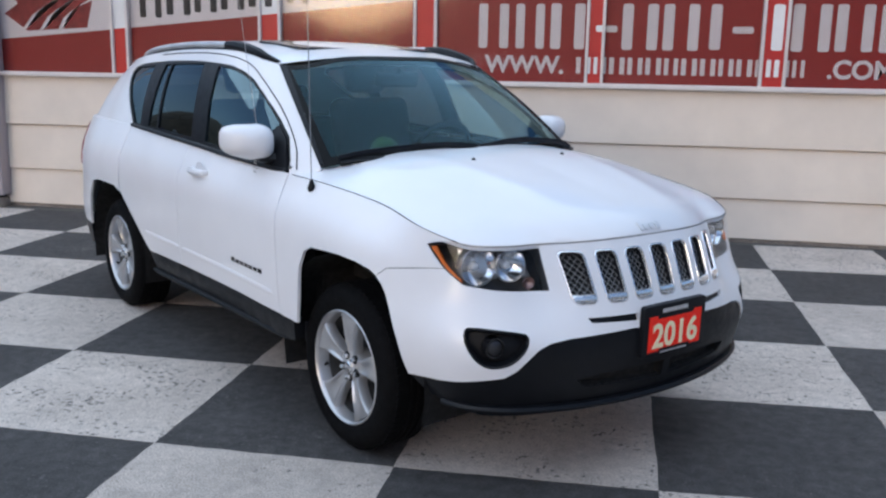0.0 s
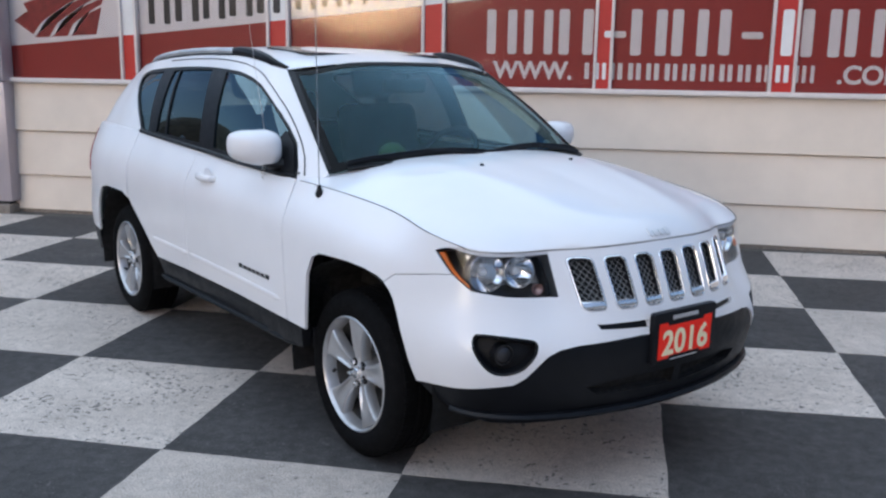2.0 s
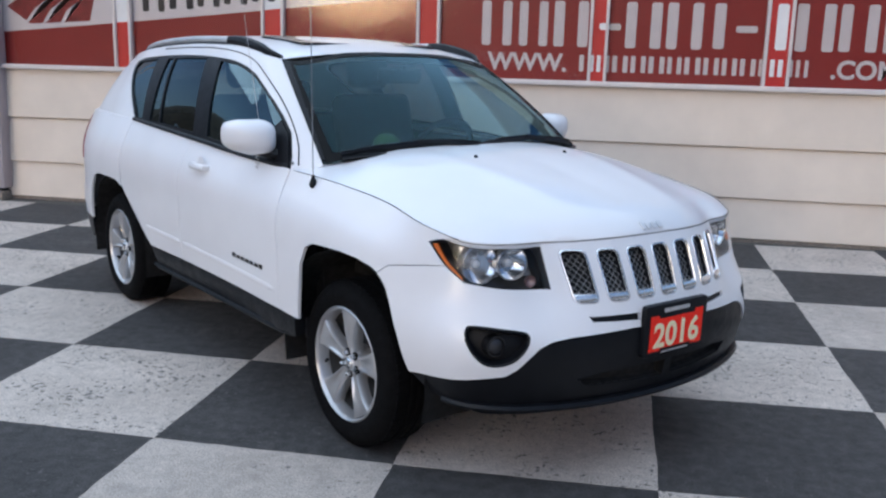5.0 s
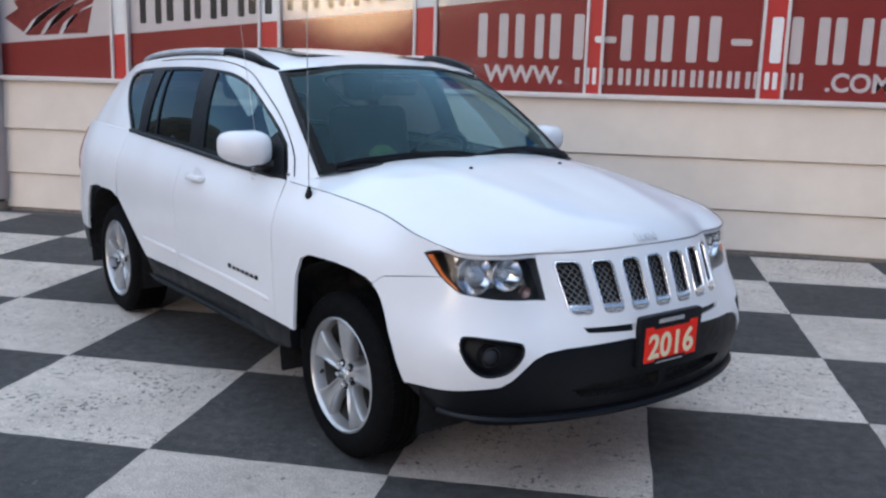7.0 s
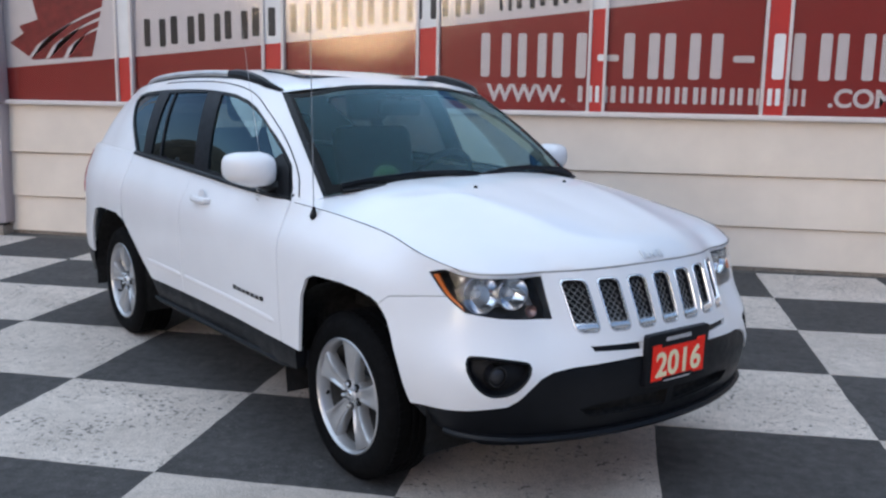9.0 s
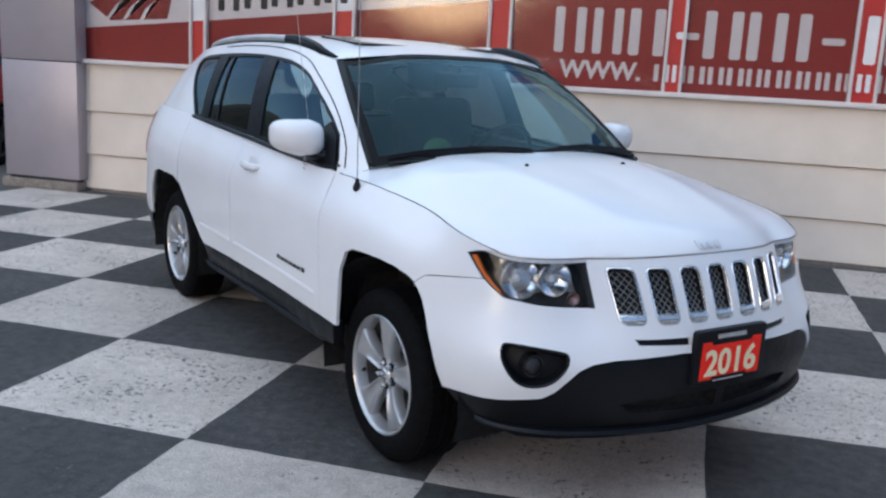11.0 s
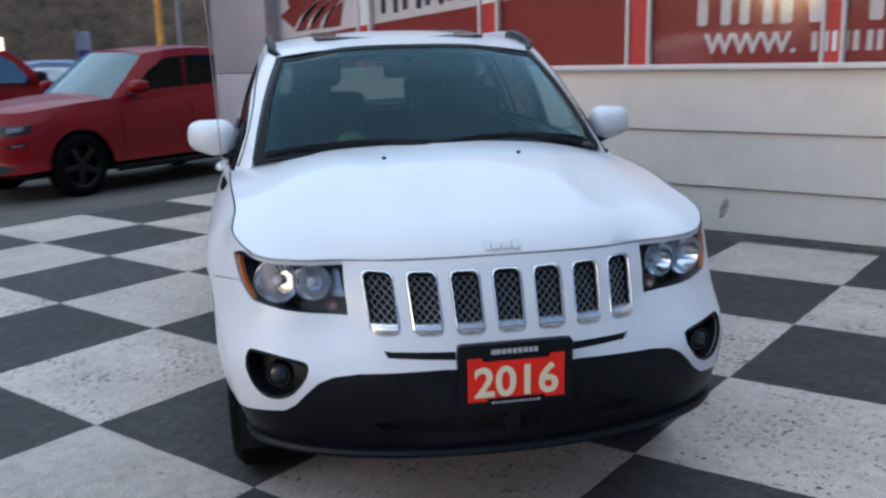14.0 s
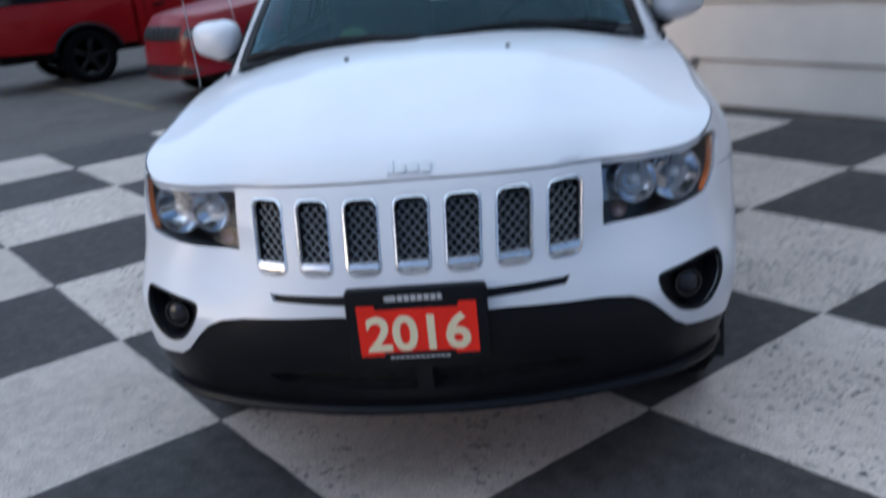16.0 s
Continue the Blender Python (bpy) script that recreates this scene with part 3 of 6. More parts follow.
# ---- the white car: paints ----
def car_paint(name, color, flake=0.0, coat=1.0, spec=0.5):
    m, nt, b = material(name)
    n = noise_tex(nt, 1.8, 3.0)
    lo, hi = tuple(c * 0.96 for c in color), tuple(min(1, c * 1.03) for c in color)
    nt.links.new(ramp(nt, n.outputs["Fac"], [(0.35, lo), (0.65, hi)]).outputs[0], b.inputs["Base Color"])
    set_in(b, Roughness=0.42, Coat_Weight=coat, Coat_Roughness=0.07, Metallic=flake, Specular_IOR_Level=spec)
    add_bump(nt, b, noise_tex(nt, 420.0, 2.0).outputs["Fac"], 0.02, 0.001)
    return m


M_WHITE = car_paint("white_car_paint", (0.76, 0.76, 0.785), coat=0.65, spec=0.36)
M_BLACK = plain("black_moulded_plastic", (0.0058, 0.0066, 0.0088), 0.42, var=0.2, spec=0.22, bump=0.12, bump_scale=700)
M_FRIT = plain("black_glass_border", (0.005, 0.0055, 0.006), 0.5, var=0.2, spec=0.1)
M_BLACK_GLOSS = plain("black_gloss_trim", (0.012, 0.012, 0.014), 0.2, var=0.2)
# Liner black, also used where shade is painted into openings.
M_LINER_SHADE = plain("liner_and_shade_black", (0.005, 0.005, 0.0055), 0.9, var=0.3)
M_CHROME = plain("chrome", (0.80, 0.81, 0.82), 0.22, metal=1.0, var=0.03)
M_SATIN = plain("satin_chrome", (0.82, 0.83, 0.85), 0.22, metal=0.85, var=0.04)
M_ALLOY = plain("silver_alloy", (0.50, 0.50, 0.51), 0.34, metal=0.7, coat=0.4, var=0.06, scale=20)
M_RUBBER = plain("tyre_rubber", (0.0045, 0.0045, 0.005), 0.8, spec=0.08, var=0.3, scale=30, bump=0.2, bump_scale=500)
M_GLASS = thin_glass("windscreen_glass", (0.59, 0.72, 0.71), 0.0, 0.036, (0.50, 0.85, 1.0))
M_GLASS_SIDE = thin_glass("side_window_glass", (0.50, 0.62, 0.63), 0.0, 0.17, (0.72, 0.95, 1.0))
M_GLASS_DARK = thin_glass("privacy_glass", (0.10, 0.11, 0.12), 0.0, 0.10, (0.80, 0.96, 1.0))
M_GLASS_REAR = thin_glass("rear_window_glass", (0.24, 0.30, 0.31), 0.0, 0.07, (0.66, 0.95, 1.0))
M_LENS = thin_glass("lamp_lens", (0.93, 0.95, 0.97), 0.0, 0.014)
M_AMBER = plain("amber_reflector", (0.62, 0.13, 0.02), 0.25, coat=0.8, var=0.15)
M_SEAT = plain("dark_seat_cloth", (0.030, 0.031, 0.035), 0.85, var=0.25, scale=40, bump=0.3, bump_scale=400)
M_TRIM = plain("grey_cabin_trim", (0.055, 0.056, 0.06), 0.7, var=0.15, bump=0.1)
M_HEADLINER = plain("pale_headliner", (0.45, 0.44, 0.42), 0.85, var=0.08)

# ---- the white car: body ----
car = tagged(new("compact_suv"), "white compact sport utility car with chrome-framed grille and black lower cladding", "car")
car.matrix_basis = CAR


def cpart(name, bm, mat=None, parent=None, label="", at=None, smooth=True):
    return part(name, bm, mat, parent or car, label, at, smooth)


def sheet(name, net, outer, holes=(), mat=None, label="", parent=None, **kw):
    return cpart(name, panel(net, outer, holes, name=name, mat=mat, **kw), parent=parent, label=label)


S_HOOD = S_COL[5] + 0.030
M_STEP = plain("step_plastic", (0.008, 0.009, 0.011), 0.5, var=0.2, spec=0.18)
ARCH_F = [("x", -0.312, 0.45), ("x", -0.297, 0.56), ("x", -0.285, 0.68), ("x", -0.248, 0.752), ("x", -0.195, 0.775), ("x", 0.0, 0.781), ("x", 0.100, 0.774), ("x", 0.170, 0.758), ("x", 0.222, 0.722), ("x", 0.248, 0.690), ("x", 0.272, 0.640), ("x", 0.312, 0.54), ("x", 0.338, 0.420)]
ARCH_R = [("x", -1.98, 0.45), ("x", -2.11, 0.55), ("x", -2.24, 0.65), ("x", -2.345, 0.724), ("x", -2.45, 0.752), ("x", -2.73, 0.755), ("x", -2.83, 0.735), ("x", -2.90, 0.65), ("x", -2.95, 0.55), ("x", -2.985, 0.45)]
LAMP = B(("y", 0.768, 0.873), (0.955, 0.962), (S_HOOD + 0.02, 0.980), (0.68, 0.986), ("y", 0.455, 0.869), ("y", 0.454, 0.80), ("y", 0.450, 0.724), ("y", 0.54, 0.727), ("y", 0.63, 0.735), ("y", 0.716, 0.752), ("y", 0.750, 0.80))
LAMP[4] = (LAMP[5][0] + 0.012, 0.986)
FOG = B(("y", 0.742, 0.616), ("y", 0.70, 0.616), ("y", 0.60, 0.602), ("y", 0.574, 0.592), ("y", 0.592, 0.548), ("y", 0.632, 0.502), ("y", 0.695, 0.490), ("y", 0.735, 0.535))


def softened(poly, times=3):
    """Corners of an outline cut again and again until they are round."""
    for _ in range(times):
        poly = [(a[0] * (1 - t) + b[0] * t, a[1] * (1 - t) + b[1] * t) for a, b in zip(poly, poly[1:] + poly[:1]) for t in (0.25, 0.75)]
    return poly


_c = np.mean(FOG, axis=0)
FOG = softened([tuple(_c + (np.array(p) - _c) * 1.07) for p in FOG])
SLIT = B(("y", 0.165, 0.637), ("y", 0.345, 0.638), ("y", 0.362, 0.641), ("y", 0.352, 0.622), ("y", 0.165, 0.614))
af = B(*ARCH_F)
ar = B(*ARCH_R)
v_top = 1.0
SLOT_Y = [0.1213 * k for k in range(-3, 4)]


def slot_mid(yc, z):
    """The slots lean together towards the foot."""
    return yc * (0.966 + 0.034 * (z - 0.686) / 0.162)


def slot_outline(yc, grow=0.0, z0=0.688, z1=0.842):
    r = 0.016 + grow * 0.6
    out = []
    for u, z in rounded(-0.0350 - grow, 0.0350 + grow, z0 - grow, z1 + grow, r, 3):
        y = slot_mid(yc, z) + u * (0.955 + 0.045 * (z - z0) / (z1 - z0))
        s, v = BODY.find("y", abs(y), z)
        out.append((math.copysign(s, y), v))
    return out


seam = B(("x", 0.203, 0.738), ("x", 0.250, 0.772), ("x", 0.345, 0.786))
half = [(0.0, B(("y", 0.0, 0.585))[0][1])] + B(("y", 0.20, 0.590), ("y", 0.436, 0.578), ("y", 0.505, 0.567), ("y", 0.546, 0.548), ("y", 0.580, 0.515), ("y", 0.612, 0.478), ("y", 0.645, 0.455), ("y", 0.742, 0.436), ("x", 0.341, 0.414))
n_low = len(half)
half += [p for p in af[::-1][1:] if p[1] < seam[0][1] - 0.01 and p[0] < 1.2] + seam + [LAMP[10]]
front_half = half + LAMP[5:10][::-1] + [LAMP[4]]
bumper = front_half + [(0.0, v_top - 0.010)] + [(-s, v) for s, v in front_half[::-1] if s > 1e-6]
holes = [slot_outline(y, 0.010) for y in SLOT_Y] + [FOG, right(FOG), SLIT, right(SLIT)]
cover = sheet("bumper_cover", BODY, bumper, holes, M_WHITE, "white front bumper cover with grille openings", step=0.03)

lower_half = [(0.0, 0.300)] + [(s, 0.300) for s in (0.3, 0.55, 0.75)] + B(("y", 0.74, 0.33), ("y", 0.772, 0.36), ("x", 0.35, 0.408)) + [(s, v - 0.004) for s, v in half[1:n_low - 1][::-1]]
lower = lower_half + [(0.0, half[0][1] - 0.004)] + [(-s, v) for s, v in lower_half[::-1] if s > 1e-6]
intake = B(("y", 0.02, 0.445), ("y", 0.30, 0.440), ("y", 0.40, 0.425), ("y", 0.36, 0.395), ("y", 0.02, 0.385))
valance = sheet("front_valance", BODY, lower, [intake, right(intake)], M_BLACK, "black moulded plastic lower bumper", step=0.04, lift=-0.004)
# Near-black sheets put the shade into the lower intake openings.
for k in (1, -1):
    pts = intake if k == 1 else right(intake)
    sheet("intake_shadow", BODY, [(s, v) for s, v in pts], mat=M_LINER_SHADE, parent=valance, lift=-0.04, thick=-0.037, roll=0.0, label="near-black sheet for the shade in the lower air intake")
lip = []
for s in np.linspace(-0.92, 0.92, 41):
    p = BODY.at([(s, 0.31)])[0]
    lip.append((p[0] + 0.014, p[1] * 1.01, 0.328 + 0.02 * abs(s) ** 3))
cpart("chin_spoiler", tube(lip, 0.020, 8, flat=0.75), M_BLACK, valance, "rounded black chin lip")

for k, side in ((1, "left"), (-1, "right")):
    def on(poly):
        return poly if k == 1 else right(poly)

    x_cut = B(("x", -0.455, 0.455), ("x", -0.47, 0.70), ("x", -0.49, 0.90))
    s_rear = BODY.find("x", -0.52, 0.995)[0]
    fender = [p for p in af if p[1] >= seam[0][1] - 0.012 or p[0] > S_COL[8]] + [(s, v + 0.004) for s, v in seam]
    fender += [(LAMP[10][0] + 0.004, LAMP[10][1] + 0.002), (LAMP[0][0] + 0.004, LAMP[0][1] + 0.001), (LAMP[1][0] + 0.002, LAMP[1][1] + 0.004), (S_HOOD + 0.012, v_top - 0.004)]
    fender += [(s, v_top - 0.002) for s in np.linspace(S_HOOD, s_rear, 24)[1:]] + x_cut[::-1]
    sheet("fender", BODY, on(fender), (), M_WHITE, "white front wing", step=0.04)
    d0 = -0.459
    fd = B(("x", d0, 0.455), ("x", -0.474, 0.70), ("x", -0.494, 0.90)) + [(BODY.find("x", -0.53, 0.995)[0], v_top)] + [(BODY.find("x", x, 1.03)[0], v_top) for x in (-0.8, -1.15)] + \
        [(BODY.find("x", -1.535, 1.05)[0], v_top)] + B(("x", -1.535, 0.80), ("x", -1.535, 0.455), ("x", -1.0, 0.455))
    door_f = sheet("front_door", BODY, on(fd), (), M_WHITE, "white front door", step=0.05)
    rd = B(("x", -1.539, 0.455), ("x", -1.539, 0.80)) + [(BODY.find("x", -1.539, 1.05)[0], v_top), (BODY.find("x", -1.9, 1.07)[0], v_top), (BODY.find("x", -2.36, 1.085)[0], v_top)] + \
        B(("x", -2.36, 0.90)) + [p for p in ar if p[0] < BODY.find("x", -2.36, 0.72)[0]][::-1]
    door_r = sheet("rear_door", BODY, on(rd), (), M_WHITE, "white rear door", step=0.05)
    qp = [p for p in ar if p[0] > BODY.find("x", -2.36, 0.72)[0]]
    qp = B(("x", -2.366, 0.90)) + [B(("x", -2.366, 0.725))[0]] + qp + [(S_COL[15], 0.45), (S_COL[17], 0.45), (S_COL[17], v_top)] + [(s, v_top) for s in np.linspace(S_COL[17], BODY.find("x", -2.366, 1.085)[0], 12)[1:]]
    sheet("quarter_panel", BODY, on(qp), (), M_WHITE, "white rear quarter and tail", step=0.06)
    sl = B(("x", -0.345, 0.452), ("x", -1.2, 0.452), ("x", -1.985, 0.448)) + B(("x", -1.93, 0.36), ("x", -1.2, 0.352), ("x", -0.36, 0.36))
    sheet("sill_cladding", BODY, on(sl), (), M_BLACK, "black sill cladding", step=0.05, thick=0.05, lift=0.004, roll=0.008)
    for nm, xa, xb in (("front_door_moulding", -0.50, -1.525), ("rear_door_moulding", -1.55, -2.02)):
        line = []
        for x in np.linspace(xa, xb, 20):
            s, v = BODY.find("x", x, 0.530 + 0.012 * (-x - 0.5))
            q = BODY.at([(s, v)])[0] + BODY.normal([(s, v)])[0] * -0.004
            line.append((q[0], q[1] * k, q[2]))
        cpart(nm, tube(line, [0.004] + [0.011] * 18 + [0.004], 8, flat=1.3), M_WHITE, door_f if nm[0] == "f" else door_r, "white door moulding")
    step = [(x, 0.850 * k, 0.350 + 0.006 * math.cos(x)) for x in np.linspace(-0.40, -1.98, 18)]
    cpart("sill_step", tube(step, [0.012] + [0.024] * 16 + [0.012], 8, flat=0.7), M_STEP, label="dark rounded side step edge")
    rb = [(s, v) for s, v in B(("x", -2.985, 0.445), ("x", -3.2, 0.445))] + [(S_COL[17], 0.445), (S_COL[17], 0.26), (S_COL[15], 0.26)] + B(("x", -3.05, 0.33))
    sheet("rear_valance", BODY, on(rb), (), M_BLACK, "black lower rear bumper", step=0.06)
    # mud flap behind the front wheel and the dark wheel housings
    y = 0.80 * k
    cpart("mud_flap", box(-0.352, -0.334, y - 0.032, y + 0.032, 0.355, 0.44, 0.008), M_BLACK, label="black front mud flap")
    for xc in (-0.03, -2.56):
        bm = bmesh.new()
        rings = []
        for yy in (0.42, 0.60, 0.75, 0.868):
            ring = []
            for a in np.linspace(-15, 195, 19):
                r = 0.425 if abs(a - 90) < 55 else 0.42
                px, pz = xc + r * math.cos(radians(a)) * (1.05 if xc > -1 else 1.08), 0.345 + r * math.sin(radians(a))
                lim = BODY.at([(BODY.find("x", px, 0.58)[0], 0.58)])[0][1] - 0.03
                ring.append(bm.verts.new((px, min(yy, lim) * k, min(pz, 0.765))))
            rings.append(ring)
        for a, b in zip(rings, rings[1:]):
            for j in range(len(a) - 1):
                bm.faces.new((a[j], a[j + 1], b[j + 1], b[j]))
        bm.faces.new(rings[0])
        cpart("wheel_housing", bm, M_LINER_SHADE, label="dark wheel housing")

# floor pan closes the body from below
cpart("underbody", box(-3.35, 0.42, -0.66, 0.66, 0.27, 0.42, 0.04), M_LINER_SHADE, label="dark underbody")
cpart("bulkhead", box(-0.42, -0.36, -0.74, 0.74, 0.40, 0.98), M_LINER_SHADE, label="dark bulkhead")
# Unseen near-black blocks, added as the shade behind the front openings.
cpart("grille_shade_block", box(0.40, 0.575, -0.43, 0.43, 0.46, 0.85, 0.03), M_LINER_SHADE, label="near-black block for the shade behind the grille")
cpart("bumper_shade_block", box(0.28, 0.57, -0.62, 0.62, 0.29, 0.50, 0.03), M_LINER_SHADE, label="near-black block for the shade behind the lower bumper")
cpart("intake_shade_block", box(0.571, 0.68, -0.44, 0.44, 0.29, 0.50, 0.03), M_LINER_SHADE, label="near-black block for the shade behind the lower intake")


# bonnet: a patch between its four edges, with two raised creases
def hood_half(nu=36, nv=28):
    fr = BODY.at([(S_HOOD * t, v_top - 0.004) for t in np.linspace(0, 1, nv + 1)])
    fr = fr * (1, 1, 1) + (0.002, 0, 0.003)
    s_rear = BODY.find("x", -0.50, 0.99)[0]
    sd = BODY.at([(S_HOOD + (s_rear - S_HOOD) * t, v_top) for t in np.linspace(0, 1, nu + 1)])
    sd = sd - (0, 0.007, 0.001)
    cx = spline([0, 0.10, 0.3, 0.55, 0.76, 1.0], np.array([[0.702, 0, 0.891], [0.64, 0, 0.938], [0.46, 0, 0.993], [0.20, 0, 1.052], [-0.02, 0, 1.093], [-0.285, 0, 1.118]]), np.linspace(0, 1, nu + 1))
    cx[0] = fr[0]
    t = np.linspace(0, 1, nv + 1)
    re = spline([0, 0.35, 0.7, 0.92, 1.0], np.array([cx[-1], [-0.30, 0.27, 1.108], [-0.375, 0.54, 1.078], [-0.455, 0.70, 1.035], sd[-1]]), t)
    P = np.zeros((nu + 1, nv + 1, 3))
    for i in range(nu + 1):
        u = i / nu
        for j in range(nv + 1):
            w = j / nv
            ruled = fr[j] * (1 - u) + re[j] * u
            ruled2 = cx[i] * (1 - w) + sd[i] * w
            bil = fr[0] * (1 - u) * (1 - w) + fr[-1] * (1 - u) * w + re[0] * u * (1 - w) + re[-1] * u * w
            P[i, j] = ruled + ruled2 - bil
            crease = math.exp(-((w - (0.30 + 0.20 * u)) / 0.075) ** 2)
            crown = (1 - abs(2 * w - 1) ** 2) * 0.017 * math.sin(math.pi * min(1.0, u * 1.02))
            P[i, j, 2] += 0.006 * crease * math.sin(math.pi * u) + crown
    return P


H = hood_half()
nu, nv = H.shape[0], H.shape[1]
full = np.concatenate([H[:, :0:-1] * (1, -1, 1), H], axis=1)
nw = full.shape[1]
vs = full.reshape(-1, 3)
fs = [(i * nw + j, i * nw + j + 1, (i + 1) * nw + j + 1, (i + 1) * nw + j) for i in range(nu - 1) for j in range(nw - 1)]
edge = [i * nw for i in range(nu)] + [(nu - 1) * nw + j for j in range(1, nw)] + [i * nw + nw - 1 for i in range(nu - 2, -1, -1)] + [j for j in range(nw - 2, 0, -1)]
base = len(vs)
skirt = vs[edge] - (0, 0, 0.018)
fs += [(edge[k], edge[(k + 1) % len(edge)], base + (k + 1) % len(edge), base + k) for k in range(len(edge))]
hood = cpart("bonnet", mesh_of("bonnet", np.concatenate([vs, skirt]), fs, M_WHITE), label="white bonnet with two raised creases")
bmh = bmesh.new()
bmh.from_mesh(hood.data)
bmesh.ops.recalc_face_normals(bmh, faces=bmh.faces)
bmh.to_mesh(hood.data)
bmh.free()
hood.data.set_sharp_from_angle(angle=radians(40))
# Thin black tubes draw the shade in the gaps round the bonnet.
for k in (1, -1):
    gap = [tuple((BODY.at([(s, v_top - 0.001)])[0] * 0.5 + (BODY.at([(s, v_top)])[0] - (0, 0.007, 0.001)) * 0.5) * (1, k, 1)) for s in np.linspace(S_HOOD, BODY.find("x", -0.50, 0.99)[0], 30)]
    cpart("bonnet_gap_shade", tube([(x, y, z - 0.0015) for x, y, z in gap], 0.0020, 6), M_BLACK, hood, "black line for the shade in the bonnet gap")
gap = [tuple(BODY.at([(s, v_top - 0.008)])[0] + BODY.normal([(s, v_top - 0.008)])[0] * 0.0006) for s in np.linspace(-S_HOOD, S_HOOD, 61)]
cpart("bonnet_gap_shade", tube(gap, 0.0011, 6), M_BLACK, hood, "black line for the shade in the bonnet gap")
cpart("engine_bay", box(-0.35, 0.45, -0.60, 0.60, 0.60, 0.87), M_LINER_SHADE, label="dark engine bay")

# greenhouse
c2, c3 = C_COL[2], C_COL[3]
strip, strip_low = c2 + 0.038, c2 + 0.014
TOP = 0.50
ws = [(-c2, 0.0), (-c2 * 0.5, 0.0), (0, 0.0), (c2 * 0.5, 0.0), (c2, 0.0), (c2, TOP), (c2 * 0.5, TOP), (0.0, TOP), (-c2 * 0.5, TOP), (-c2, TOP)]
glass = sheet("windscreen", CABIN, ws, (), M_GLASS, "tinted laminated windscreen", step=0.06, thick=0.004, roll=0.0)
frit = [(-c2, -0.0), (c2, -0.0), (c2, TOP), (-c2, TOP)]
inner = [(-c2 + 0.032, 0.035), (c2 - 0.032, 0.035), (c2 - 0.016, TOP - 0.022), (-c2 + 0.016, TOP - 0.022)]
sheet("frit_band", CABIN, frit, [inner], M_FRIT, "black glazed border", parent=glass, step=0.05, thick=0.003, lift=0.002, roll=0.0)
SIDE = [("x", -2.33, 1.089), ("x", -1.90, 1.080), ("x", -1.48, 1.066), ("x", -1.15, 1.050), ("x", -0.80, 1.028), ("x", -0.555, 1.012), ("x", -0.575, 1.06), ("x", -0.647, 1.152), ("x", -0.740, 1.215), ("x", -0.831, 1.267), ("x", -0.95, 1.325), ("x", -1.071, 1.376), ("x", -1.19, 1.412), ("x", -1.326, 1.437),
        ("x", -1.64, 1.454), ("x", -2.208, 1.450), ("x", -2.60, 1.432), ("x", -2.72, 1.412), ("x", -2.742, 1.385), ("x", -2.70, 1.345), ("x", -2.594, 1.265), ("x", -2.46, 1.165), ("x", -2.385, 1.105)]
side_open = G(*SIDE)
for k in (1, -1):
    def on(poly):
        return poly if k == 1 else right(poly)

    sheet("pillar_trim", CABIN, on([(c2 + 0.001, 0.012), (strip_low, 0.02), (strip, TOP), (c2 + 0.001, TOP)]), (), M_BLACK, "black windscreen pillar trim", step=0.05, lift=0.004)
    skin = [(strip_low + 0.001, 0.0)] + [(s, 0.0) for s in C_COL[4:]] + [(C_COL[-1], 0.05), (3.10, 0.06), (3.08, 0.43), (C_COL[-1], 0.44), (C_COL[-1], TOP)] + [(s, TOP) for s in C_COL[4:-1][::-1]] + [(strip + 0.001, TOP)]
    sheet("cabin_side", CABIN, on(skin), [on(side_open)], M_WHITE, "white pillars and door frames", step=0.05)
    panes = [("front_side_glass", [("x", -0.62, 1.032), ("x", -1.0, 1.058), ("x", -1.387, 1.078), ("x", -1.435, 1.25), ("x", -1.487, 1.436), ("x", -1.33, 1.424), ("x", -1.20, 1.40), ("x", -1.08, 1.364), ("x", -0.95, 1.312), ("x", -0.84, 1.256), ("x", -0.74, 1.200), ("x", -0.66, 1.138)], M_GLASS_SIDE),
             ("rear_side_glass", [("x", -1.558, 1.086), ("x", -2.005, 1.100), ("x", -2.085, 1.438), ("x", -1.658, 1.444)], M_GLASS_DARK),
             ("vent_glass", [("x", -2.025, 1.101), ("x", -2.158, 1.104), ("x", -2.192, 1.434), ("x", -2.105, 1.437)], M_GLASS_DARK),
             ("quarter_glass", [("x", -2.272, 1.106), ("x", -2.36, 1.108), ("x", -2.43, 1.165), ("x", -2.575, 1.268), ("x", -2.675, 1.345), ("x", -2.705, 1.385), ("x", -2.66, 1.412), ("x", -2.365, 1.428)], M_GLASS_DARK)]
    loops = [G(*p) for _, p, _ in panes]
    grown = [(s, v) for s, v in side_open]
    frame_ob = sheet("window_frames", CABIN, on(grown), [on(l) for l in loops], M_BLACK, "black window surrounds and centre pillars", step=0.045, lift=-0.004, thick=0.012)
    for (nm, _, mt), lp in zip(panes, loops):
        lab = "lightly tinted glass" if mt is M_GLASS_SIDE else "dark tinted glass"
        sheet(nm, CABIN, on(lp), (), mt, lab, step=0.045, thick=0.002, lift=-0.012, roll=0.0)
    sheet("rear_glass", CABIN, on([(3.10, 0.06), (C_COL[-1], 0.05), (C_COL[-1], 0.44), (3.08, 0.43)]), (), M_GLASS_REAR, "rear window glass", step=0.08, thick=0.002, lift=-0.006, roll=0.0)
    sail = G(("x", -0.57, 1.020), ("x", -0.82, 1.034), ("x", -0.80, 1.14), ("x", -0.735, 1.195), ("x", -0.652, 1.140))
    sheet("mirror_sail", CABIN, on(sail), (), M_BLACK, "black mirror base plate", step=0.05, lift=0.004)
